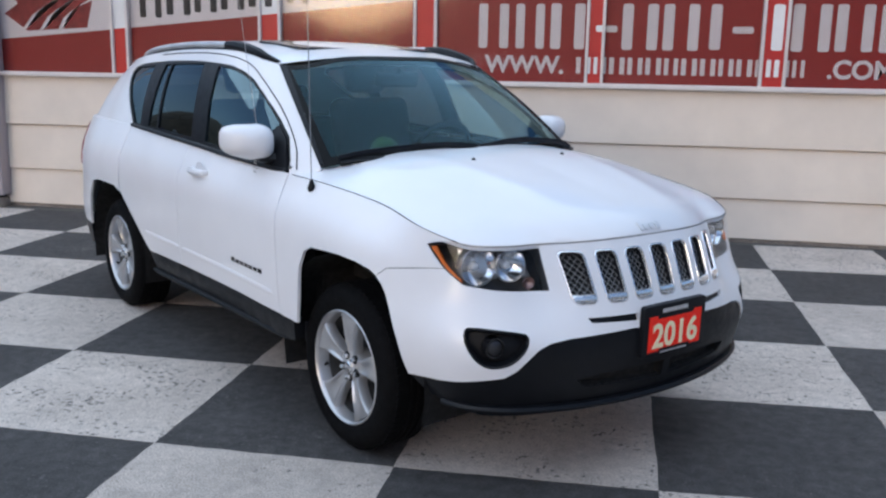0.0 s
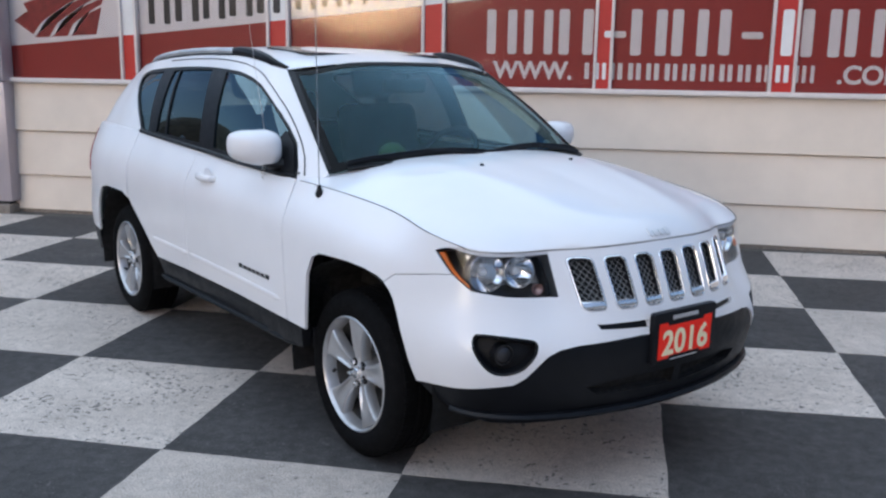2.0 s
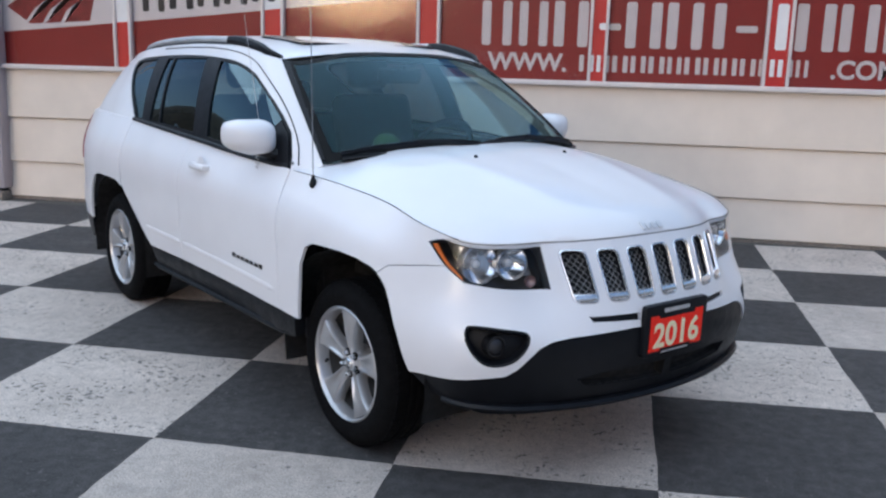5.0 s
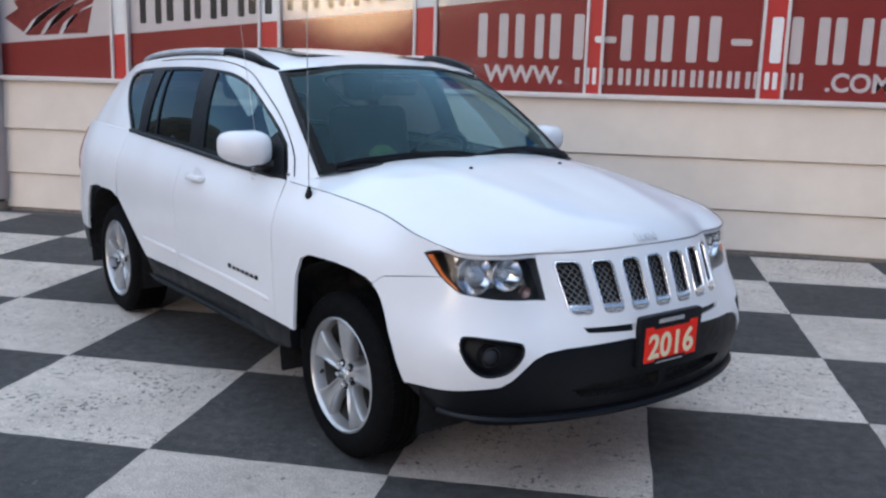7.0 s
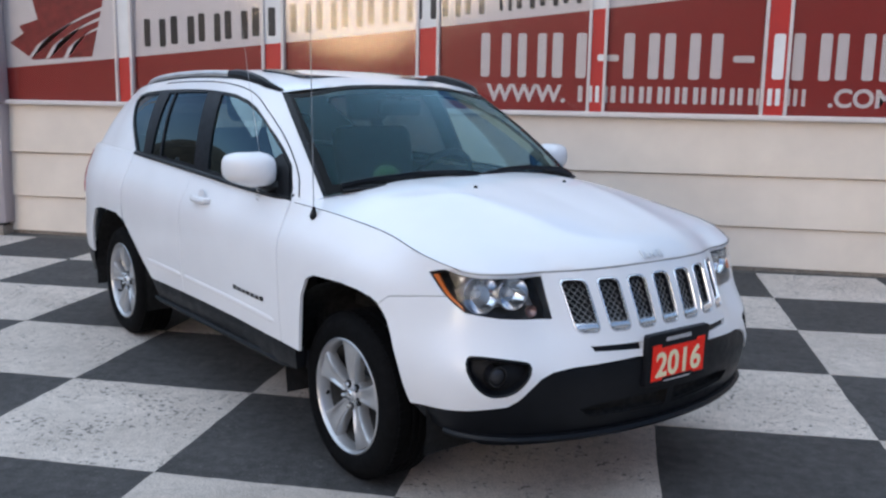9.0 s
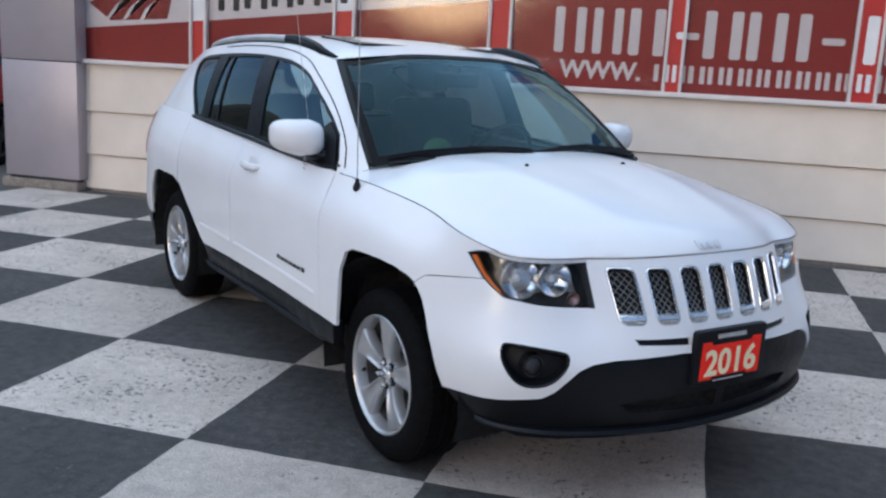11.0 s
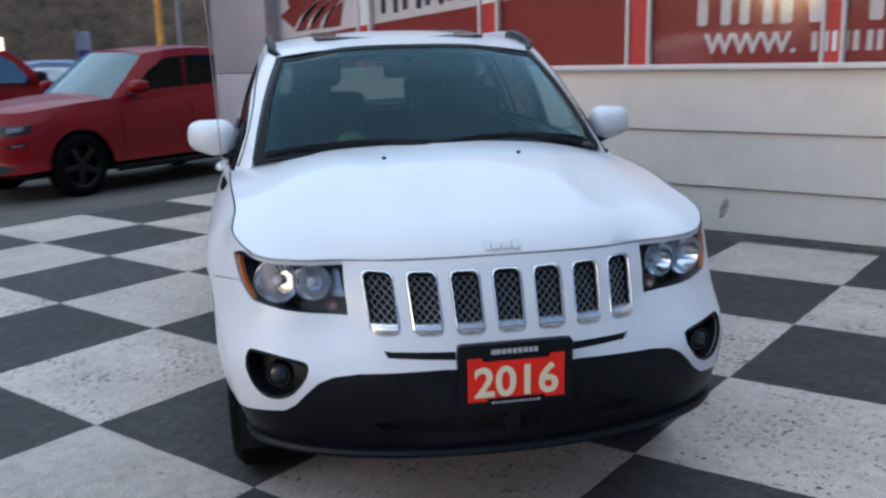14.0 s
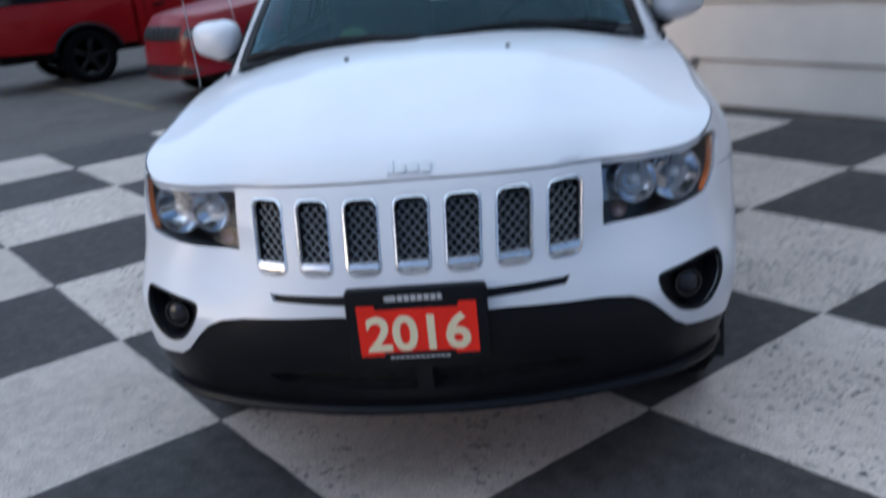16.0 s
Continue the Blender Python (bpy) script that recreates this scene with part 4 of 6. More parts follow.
    gap = [tuple((CABIN.at([(s, v)])[0] + (0, 0.0012, 0)) * (1, k, 1)) for s, v in G(*[("x", x, z) for x, z in zip(np.linspace(-2.31, -0.52, 40), np.interp(np.linspace(-2.31, -0.52, 40), [-2.31, -2.0, -1.67, -1.48, -1.315, -1.2, -1.096, -0.95, -0.821, -0.72, -0.625, -0.56, -0.513], [1.484, 1.494, 1.496, 1.489, 1.474, 1.452, 1.422, 1.357, 1.289, 1.224, 1.153, 1.09, 1.02]))])]
    cpart("door_frame_gap", tube(gap, 0.0028, 5), M_BLACK, label="dark gap round the door frames")
    # belt moulding
    belt = [tuple((CABIN.at([(s, v)])[0] + (0, 0.008, -0.006)) * (1, k, 1)) for s, v in (G(("x", x, 1.024 + (-0.555 - x) * 0.0434))[0] for x in np.linspace(-0.56, -2.36, 16))]
    cpart("belt_moulding", tube(belt, 0.011, 8), M_BLACK, label="black belt moulding")

for k in (1, -1):
    sb, sc2 = BODY.find("x", -2.34, 1.085)[0], CABIN.find("x", -2.34, 1.09)[0]
    bm = bmesh.new()
    rows = []
    for t in np.linspace(0, 1, 30):
        a = BODY.at([(sb + (S_COL[17] - sb) * t, v_top - 0.004)])[0] - (0, 0, 0.001)
        b = CABIN.at([(sc2 + (C_COL[-1] - sc2) * t, 0.012)])[0]
        mid = (a + b) / 2 + (0, 0, 0.006)
        rows.append([bm.verts.new((q[0], q[1] * k, q[2])) for q in (a, mid, b)])
    for a, b in zip(rows, rows[1:]):
        for j in range(2):
            bm.faces.new((a[j], a[j + 1], b[j + 1], b[j]))
    cpart("rear_shoulder", bm, M_WHITE, label="white shoulder under the rear side glass")

M_RAIL_TOP = plain("rail_silver", (0.66, 0.67, 0.69), 0.32, metal=0.5)
M_RAIL = plain("rail_grey", (0.34, 0.35, 0.37), 0.35, metal=0.5)
# roof skin with sunroof
def roof_patch(nx=26, ny=24):
    xs = np.linspace(0, 1, nx + 1)
    P = []
    for u in xs:
        row = []
        for w in np.linspace(-1, 1, ny + 1):
            a = abs(w)
            f = CABIN.at([(strip * a, TOP)])[0]
            r = CABIN.at([(C_COL[-1] - (C_COL[-1] - C_COL[8]) * a, TOP)])[0]
            sp = strip + (C_COL[8] - strip) * u
            e = CABIN.at([(sp, TOP)])[0]
            cx = f[0] * (1 - u) + r[0] * u
            x = cx * (1 - a ** 3) + e[0] * a ** 3
            y = e[1] * a
            zc = spline([0, 0.12, 0.45, 0.8, 1.0], np.array([[CABIN.at([(0, TOP)])[0][2]], [1.535], [1.572], [1.545], [CABIN.at([(C_COL[-1], TOP)])[0][2]]]), u)[0][0]
            z = e[2] + (zc - e[2]) * (1 - a ** 2.4)
            row.append((x, y * (1 if w > 0 else -1), z))
        P.append(row)
    return np.array(P)


RP = roof_patch()
n1, n2 = RP.shape[:2]
cpart("roof", mesh_of("roof", RP.reshape(-1, 3), [(i * n2 + j, (i + 1) * n2 + j, (i + 1) * n2 + j + 1, i * n2 + j + 1) for i in range(n1 - 1) for j in range(n2 - 1)], M_WHITE), label="white roof skin")


def roof_z(x, y):
    xs = np.array([np.interp(y, row[:, 1], row[:, 0]) for row in RP])
    zs = np.array([np.interp(y, row[:, 1], row[:, 2]) for row in RP])
    return float(np.interp(-x, -xs, zs))


bm = bmesh.new()
pts = rounded(-1.62, -1.16, -0.40, 0.40, 0.05, 4)
slab(pts, 0.012, lambda u, v, d: (u, v, roof_z(u, v) + d + 0.002), 0.004, bm)
cpart("sunroof", bm, M_BLACK_GLOSS, label="dark glass sunroof panel")
for k in (1, -1):
    rail = []
    for t in np.linspace(0, 1, 26):
        x = -1.03 - 1.725 * t
        s = CABIN.find("x", x, 1.45)[0]
        p = CABIN.at([(s, TOP)])[0]
        h = 0.024 * min(1.0, t / 0.22) * (1 - max(0.0, 2 * t - 1) ** 8) - 0.002 + 0.004 * t
        rail.append((x, (p[1] - 0.022) * k, max(p[2], 1.432) + h))
    rr = cpart("rail_end", tube(rail[:8], [0.012, 0.018, 0.021] + [0.021] * 3 + [0.019, 0.016], 8, flat=1.2), M_BLACK, label="black front end of the roof rail")
    rail = rail[7:]
    cpart("roof_rail", tube(rail, [0.015] + [0.014] * 17 + [0.010], 8, flat=1.2), M_RAIL_TOP, label="silver roof rail with a dark underside")
    cpart("rail_foot", tube([(x, y, z - 0.018) for x, y, z in rail], 0.014, 6), M_BLACK, rr)

# ---- the white car: wheels ----
def to_car_wheel(xc, k):
    """Wheel space (z outward along the axle) into car space."""
    return Matrix.Translation((xc, (0.822 if xc > -1 else 0.836) * k, 0.3235)) @ Matrix.Rotation(radians(-90 * k), 4, "X")


def tyre_mesh():
    prof = [(0.217, -0.010), (0.228, 0.0), (0.244, 0.004), (0.258, 0.007), (0.284, 0.005), (0.302, -0.007), (0.315, -0.025), (0.3215, -0.046), (0.3235, -0.070)]
    for c in (-0.082, -0.112, -0.142):
        prof += [(0.3235, c + 0.007), (0.317, c + 0.005), (0.317, c - 0.005), (0.3235, c - 0.007)]
    prof += [(0.3235, -0.156), (0.320, -0.178), (0.310, -0.195), (0.28, -0.204), (0.24, -0.200), (0.217, -0.190)]
    return finish(lathe(prof, 96, closed=True), "tyre", M_RUBBER)


def tread_mesh():
    """Shoulder blocks of the tread."""
    bm = bmesh.new()
    for k in range(72):
        r = Matrix.Rotation(2 * math.pi * k / 72, 4, "Z")
        for h0, h1 in ((-0.068, -0.029), (-0.193, -0.156)):
            bmesh.ops.create_cube(bm, size=1.0, matrix=r @ Matrix.Translation((0.319, 0, (h0 + h1) / 2)) @ Matrix.Diagonal((0.009, 0.020, h1 - h0, 1)))
    return finish(bm, "tread", M_RUBBER)


def rim_mesh():
    """The bright outer lip and the sloping outer wall of the rim."""
    prof = [(0.222, -0.012), (0.2235, -0.002), (0.218, 0.001), (0.212, -0.004), (0.208, -0.018), (0.201, -0.050), (0.205, -0.056), (0.222, -0.05)]
    return finish(lathe(prof, 64, closed=True), "rim", M_ALLOY)


def barrel_mesh():
    """The deep inner wall behind the spokes, its grey darkened to hold the shade there."""
    prof = [(0.198, -0.050), (0.186, -0.085), (0.184, -0.12), (0.190, -0.18), (0.214, -0.188), (0.219, -0.18), (0.204, -0.06)]
    return finish(lathe(prof, 64, closed=True), "barrel", plain("shaded_rim_barrel", (0.055, 0.054, 0.053), 0.6, metal=0.5, var=0.25, scale=12))


def spoke_mesh():
    """One broad spoke, along +x: slim at the hub, flaring to the rim, with a sunken middle between two raised edges."""
    bm = bmesh.new()
    rows = [(0.036, 0.027, -0.036), (0.060, 0.026, -0.026), (0.090, 0.029, -0.018), (0.125, 0.035, -0.013), (0.160, 0.043, -0.011), (0.186, 0.053, -0.010), (0.205, 0.068, -0.012)]
    rings = []
    for j, (r, w, h) in enumerate(rows):
        dip = 0.009 * math.sin(math.pi * min(1.0, j / 5.0)) ** 0.7 if 0 < j < 6 else 0.0
        sec = [(-w, -0.045), (-w * 1.0, -0.010), (-w * 0.90, -0.002), (-w * 0.70, 0.0), (-w * 0.46, -dip), (0.0, -dip * 1.15), (w * 0.46, -dip), (w * 0.70, 0.0), (w * 0.90, -0.002), (w * 1.0, -0.010), (w, -0.045)]
        rings.append([bm.verts.new((r, y, h + dz)) for y, dz in sec])
    for a, b in zip(rings, rings[1:]):
        for j in range(len(a)):
            bm.faces.new((a[j], b[j], b[(j + 1) % len(b)], a[(j + 1) % len(a)]))
    bm.faces.new(rings[0])
    bm.faces.new(rings[-1])
    return finish(bm, "spoke", M_ALLOY)


TYRE, RIM, SPOKE, TREAD, BARREL = tyre_mesh(), rim_mesh(), spoke_mesh(), tread_mesh(), barrel_mesh()
HUB = finish(lathe([(0.0, -0.020), (0.024, -0.021), (0.029, -0.026), (0.031, -0.030), (0.056, -0.032), (0.062, -0.042), (0.062, -0.10)], 32), "hub", M_ALLOY)
CAP = finish(lathe([(0.0, -0.012), (0.016, -0.013), (0.021, -0.017), (0.022, -0.024)], 24), "centre_cap", M_CHROME)
NUT = finish(lathe([(0.0, -0.010), (0.0075, -0.011), (0.0098, -0.016), (0.0098, -0.034)], 6), "wheel_nut", M_CHROME)
# Black ring on the hub face, painted shade of the hole round a nut.
NUT_SHADE = finish(lathe([(0.0102, -0.029), (0.0165, -0.0285), (0.0165, -0.036)], 16, caps=False), "nut_shade_ring", M_LINER_SHADE)
DISC = finish(lathe([(0.05, -0.115), (0.142, -0.115), (0.142, -0.135), (0.05, -0.135)], 40), "brake_disc", plain("brake_iron", (0.10, 0.095, 0.09), 0.45, metal=0.8, var=0.3))
BACK = finish(lathe([(0.0, -0.15), (0.190, -0.15)], 40), "back_plate", M_LINER_SHADE)
VALVE = finish(tube([(0.200, 0, -0.040), (0.176, 0.0, -0.020)], [0.0075, 0.0055], 8), "valve", M_BLACK)
for xc, spin in ((-0.064, 13.0), (-2.60, 30.0)):
    for k in (1, -1):
        wheel = tagged(new("wheel"), "five-spoke silver alloy wheel with black tyre")
        wheel.parent = car
        wheel.matrix_basis = to_car_wheel(xc, k) @ Matrix.Rotation(radians(spin), 4, "Z")
        for nm, me in (("tyre", TYRE), ("rim", RIM), ("barrel", BARREL), ("hub", HUB), ("centre_cap", CAP), ("brake_disc", DISC), ("back_plate", BACK), ("valve", VALVE)):
            ob = part(nm, me, parent=wheel)
            if nm == "valve":
                ob.matrix_basis = Matrix.Rotation(radians(180), 4, "Z")
        tagged(part("tread", TREAD, parent=wheel), kind="stuff")
        for j in range(5):
            part("spoke", SPOKE, parent=wheel, at=Matrix.Rotation(radians(72 * j), 4, "Z"))
            part("wheel_nut", NUT, parent=wheel, at=Matrix.Rotation(radians(72 * j + 36), 4, "Z") @ Matrix.Translation((0.044, 0, 0)))
            part("nut_shade_ring", NUT_SHADE, parent=wheel, at=Matrix.Rotation(radians(72 * j + 36), 4, "Z") @ Matrix.Translation((0.044, 0, 0)))


# ---- grille ----
def offset_point(s, v, d):
    uv = [(s, v)]
    return BODY.at(uv)[0] + BODY.normal(uv)[0] * d


def ring_strip(outer, inner, lift_o, lift_i, lift_back):
    """A frame with a rolled face between two outlines of the same count."""
    bm = bmesh.new()
    loops = []
    for t, d in ((0, lift_o), (0.25, lift_o + 0.004), (0.75, lift_i + 0.003), (1.0, lift_i), (1.0, lift_back)):
        loops.append([bm.verts.new(offset_point(a[0] * (1 - t) + b[0] * t, a[1] * (1 - t) + b[1] * t, d)) for a, b in zip(outer, inner)])
    for a, b in zip(loops, loops[1:]):
        for j in range(len(a)):
            bm.faces.new((a[j], a[(j + 1) % len(a)], b[(j + 1) % len(b)], b[j]))
    return bm


for yc in SLOT_Y:
    slot = cpart("grille_slot", ring_strip(slot_outline(yc, 0.0096), slot_outline(yc, 0.0030), -0.002, 0.000, -0.008), M_SATIN, label="chrome grille frame with dark mesh")
    wallm = bmesh.new()
    o = slot_outline(yc, 0.0032)
    loops = [[wallm.verts.new(offset_point(s, v, d)) for s, v in o] for d in (-0.006, -0.052)]
    for j in range(len(o)):
        wallm.faces.new((loops[0][j], loops[0][(j + 1) % len(o)], loops[1][(j + 1) % len(o)], loops[1][j]))
    cpart("slot_wall", wallm, M_BLACK, slot, "black inner wall")
    # sloping chrome lip at the foot of the opening
    lipm = bmesh.new()
    rows = []
    for z, d in ((0.686, 0.000), (0.696, 0.004), (0.708, 0.001), (0.715, -0.012), (0.715, -0.05)):
        row = []
        for j in range(9):
            w = 0.0355 if z > 0.692 else 0.026
            y = slot_mid(yc, z) + w * (2 * j / 8 - 1)
            s, v = BODY.find("y", abs(y), z)
            row.append(lipm.verts.new(offset_point(math.copysign(s, y), v, d)))
        rows.append(row)
    for a, b in zip(rows, rows[1:]):
        for j in range(8):
            lipm.faces.new((a[j], a[j + 1], b[j + 1], b[j]))
    cpart("chrome_lip", lipm, M_SATIN, slot)
    # diamond mesh in front of a dark back
    lat = bmesh.new()
    c0 = BODY.find("y", abs(slot_mid(yc, 0.70)), 0.70)
    c1 = BODY.find("y", abs(slot_mid(yc, 0.846)), 0.846)
    lo = offset_point(math.copysign(c0[0], yc if yc else 1), c0[1], -0.020)
    hi = offset_point(math.copysign(c1[0], yc if yc else 1), c1[1], -0.020)
    sl = BODY.find("y", abs(yc) + 0.02, 0.78)
    slope = (BODY.at([sl])[0][0] - BODY.at([BODY.find("y", abs(abs(yc) - 0.02), 0.78)])[0][0]) / 0.04 * (1 if yc >= 0 else -1) if abs(yc) > 0.03 else 0.0

    def grid_pt(y, t):
        p = lo + (hi - lo) * t
        return (p[0] + slope * (y - yc), p[1] + y - yc, p[2])

    w, hgt, pitch, run = 0.0370, 0.150, 0.0262, 0.0430
    for sgn in (1, -1):
        for j in range(-4, 14):
            z0 = j * pitch * 1.0 - 0.03
            pts = []
            for q in np.linspace(-1, 1, 13):
                y, t = yc + w * q, (z0 + sgn * q * run + 0.035) / hgt
                if 0 <= t <= 1:
                    pts.append(grid_pt(y, t))
            if len(pts) > 1:
                tube(pts, 0.0014, 5, lat, up=(1, 0, 0))
    cpart("mesh_insert", lat, plain("dark_chrome_mesh", (0.27, 0.275, 0.285), 0.35, metal=0.6, var=0.1) if yc == SLOT_Y[0] else bpy.data.materials["dark_chrome_mesh"], slot)
    # A near-black face stands in for the shaded space behind the mesh.
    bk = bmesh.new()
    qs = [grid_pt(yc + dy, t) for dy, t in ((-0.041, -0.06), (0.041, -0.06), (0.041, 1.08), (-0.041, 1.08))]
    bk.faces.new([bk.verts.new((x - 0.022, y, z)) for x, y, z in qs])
    cpart("slot_back", bk, M_LINER_SHADE, slot)

# slit behind the upper bumper bar
for poly in (SLIT, right(SLIT)):
    sheet("bumper_slit", BODY, poly, mat=M_BLACK, lift=-0.012, label="narrow dark slit in the bumper")


# ---- headlamps and fog lamps ----
def bowl(radius, depth, steps=28):
    return lathe([(radius * t, -depth * (1 - t * t)) for t in (0.12, 0.3, 0.5, 0.7, 0.85, 0.95, 1.0)] + [(radius * 1.03, 0.003), (radius * 1.05, -0.004)], steps, caps=False)


def aim(p, d):
    return Matrix.Translation(p) @ Vector(d).to_track_quat("Z", "Y").to_matrix().to_4x4()


def shrink(poly, f):
    c = np.mean(poly, axis=0)
    return [tuple(c + (np.array(p) - c) * f) for p in poly]


M_HOUSING = plain("lamp_housing_grey", (0.070, 0.073, 0.078), 0.35, metal=0.15, var=0.35, scale=25)
M_BEZEL = plain("lamp_bezel_grey", (0.46, 0.47, 0.49), 0.22, metal=0.8, var=0.08, scale=10)
M_REFLECT = plain("lamp_reflector", (0.80, 0.81, 0.83), 0.13, metal=1.0, var=0.05, scale=30)
M_BULB = plain("lamp_bulb_glass", (0.7, 0.72, 0.75), 0.1, var=0.1, coat=1.0)
for k in (1, -1):
    def on(poly):
        return poly if k == 1 else right(poly)

    def lp(y, z, d):
        s, v = BODY.find("y", y, z)
        p = offset_point(s, v, d)
        return Vector((p[0], p[1] * k, p[2]))

    lamp = sheet("headlamp", BODY, on(shrink(LAMP, 1.0)), mat=M_HOUSING, lift=-0.125, thick=-0.118, roll=0.0, label="clear headlamp with chrome reflectors and amber corner", step=0.03)
    sheet("lens", BODY, on(shrink(LAMP, 0.995)), mat=M_LENS, lift=0.0, thick=0.003, roll=0.001, parent=lamp, label="clear lens", step=0.03)
    for y, z, r, d in ((0.670, 0.812, 0.062, -0.050), (0.548, 0.816, 0.053, -0.050)):
        p = lp(y, z, d)
        cpart("reflector", bowl(r, r * 0.75, 28), M_REFLECT, lamp, "chrome reflector bowl", at=aim(p, (0.94, 0.25 * k, 0.02)))
        cpart("bowl_ring", lathe([(r * 1.0, 0.004), (r * 1.03, 0.010), (r * 1.09, 0.008), (r * 1.12, -0.03)], 32, caps=False), M_BEZEL, lamp, "grey ring round the bowl", at=aim(p, (0.94, 0.25 * k, 0.02)))
        cpart("bulb", lathe([(0.0, 0.018), (0.012, 0.014), (0.017, 0.0), (0.014, -0.02), (0.006, -0.04)], 16), M_BULB, lamp, at=aim(p + Vector((-0.022, 0, 0)), (0.94, 0.25 * k, 0.02)))
    p = lp(0.50, 0.752, -0.030)
    cpart("turn_signal", bowl(0.020, 0.016, 20), plain("turn_signal_rose", (0.30, 0.20, 0.19), 0.2, metal=0.5) if k == 1 else bpy.data.materials["turn_signal_rose"], lamp, "small rose-tinted signal lamp", at=aim(p, (0.94, 0.25 * k, 0.02)))
    amber = B(("y", 0.765, 0.868), ("y", 0.757, 0.872), ("y", 0.749, 0.825), ("y", 0.722, 0.772), ("y", 0.716, 0.757), ("y", 0.748, 0.802))
    sheet("side_marker", BODY, on(amber), mat=M_AMBER, lift=-0.006, parent=lamp, label="amber side reflector", step=0.02)
    bez = B(("y", 0.722, 0.790), ("y", 0.690, 0.766), ("y", 0.475, 0.772), ("y", 0.478, 0.860), ("y", 0.735, 0.866))
    sheet("lamp_bezel", BODY, on(bez), mat=M_BEZEL, lift=-0.082, thick=0.004, parent=lamp, label="grey ribbed panel between the bowls", step=0.02)
    for j in range(7):
        y = 0.560 + 0.018 * j
        cpart("lamp_rib", tube([lp(y, 0.858, -0.05), lp(y + 0.006, 0.840, -0.072)], 0.0028, 5), M_BEZEL, lamp)
    pocket = sheet("fog_pocket", BODY, on(FOG), mat=M_BLACK, lift=-0.055, thick=-0.052, roll=0.0, label="black fog lamp pocket", step=0.03)
    rim = [tuple(np.array(offset_point(s, v, -0.006)) * (1, k, 1)) for s, v in FOG]
    cpart("pocket_rim", tube(rim + rim[:1], 0.0062, 6), M_BLACK, pocket, "black rim of the pocket")
    p = lp(0.675, 0.555, -0.035)
    cpart("fog_lamp", lathe([(0.0, 0.004), (0.022, 0.002), (0.028, -0.003), (0.030, 0.004), (0.035, 0.004), (0.038, -0.03)], 28), M_BLACK_GLOSS, pocket, "round fog lamp", at=aim(p, (0.95, 0.2 * k, 0)))
    cpart("fog_lens", lathe([(0.0, 0.010), (0.015, 0.008), (0.025, 0.002), (0.027, -0.004)], 24), plain("fog_lens_dim", (0.05, 0.05, 0.055), 0.2, metal=0.4) if k == 1 else bpy.data.materials["fog_lens_dim"], pocket, at=aim(p, (0.95, 0.2 * k, 0)))


# ---- plate holder, badge, small exterior parts ----
def face_x(x0, tilt=0.0):
    return lambda u, v, d: (x0 + d + tilt * (v - 0.55), u, v)


plate = cpart("plate_holder", slab(rounded(-0.166, 0.166, 0.476, 0.661, 0.012), 0.022, face_x(0.803, 0.02), 0.004), M_BLACK, label="black plate holder with red year plate")
cpart("holder_bracket", box(0.75, 0.815, -0.13, 0.13, 0.50, 0.62), M_BLACK, plate)
notch = [(u, v + 0.010) for u, v in [(-0.14, 0.484), (-0.085, 0.484), (-0.085, 0.492), (0.085, 0.492), (0.085, 0.484), (0.14, 0.484), (0.14, 0.612), (0.10, 0.612), (0.095, 0.600), (-0.095, 0.600), (-0.10, 0.612), (-0.14, 0.612)]]
cpart("year_plate", slab(notch, 0.003, face_x(0.825, 0.02)), plain("plate_red", (0.95, 0.034, 0.018), 0.5, var=0.05, spec=0.15), plate, "bright red plate", smooth=False)
cu = bpy.data.curves.new("year", "FONT")
cu.body, cu.size, cu.extrude, cu.align_x, cu.offset, cu.space_character = "2016", 0.121, 0.001, "CENTER", 0.0030, 1.02
tmp = new("year", cu)
me = bpy.data.meshes.new_from_object(tmp)
bpy.data.objects.remove(tmp)
me.materials.append(plain("figure_cream", (0.86, 0.75, 0.50), 0.5, var=0.05))
cpart("year_lettering", me, parent=plate, label="cream figures reading 2016", at=Matrix.Translation((0.8275, 0.0, 0.509)) @ Matrix.Rotation(radians(1.15), 4, "Y") @ Matrix.Rotation(radians(90), 4, "Z") @ Matrix.Rotation(radians(90), 4, "X"))
M_SILVER = plain("holder_lettering_silver", (0.55, 0.56, 0.58), 0.4, metal=0.3)
for j, w in enumerate((0.020, 0.012, 0.012, 0.012, 0.012, 0.012, 0.012, 0.012, 0.010)):
    y = -0.072 + j * 0.0155
    cpart("lettering_bar", box(0.8260, 0.8280, y, y + w, 0.630, 0.644), M_SILVER, plate)
for j in range(12):
    y = -0.072 + j * 0.012
    cpart("lettering_bar", box(0.8225, 0.8250, y, y + 0.009, 0.4845, 0.4895), M_SILVER, plate)


def hood_point(x, y):
    d = (full[..., 0] - x) ** 2 + (full[..., 1] - y) ** 2
    i, j = np.unravel_index(np.argmin(d), d.shape)
    i, j = min(max(i, 1), full.shape[0] - 2), min(max(j, 1), full.shape[1] - 2)
    n = np.cross(full[i + 1, j] - full[i - 1, j], full[i, j + 1] - full[i, j - 1])
    n = n / np.linalg.norm(n)
    n = n if n[2] > 0 else -n
    p = full[i, j]
    z = p[2] - (n[0] * (x - p[0]) + n[1] * (y - p[1])) / n[2]
    return Vector((x, y, z)), Vector(n)


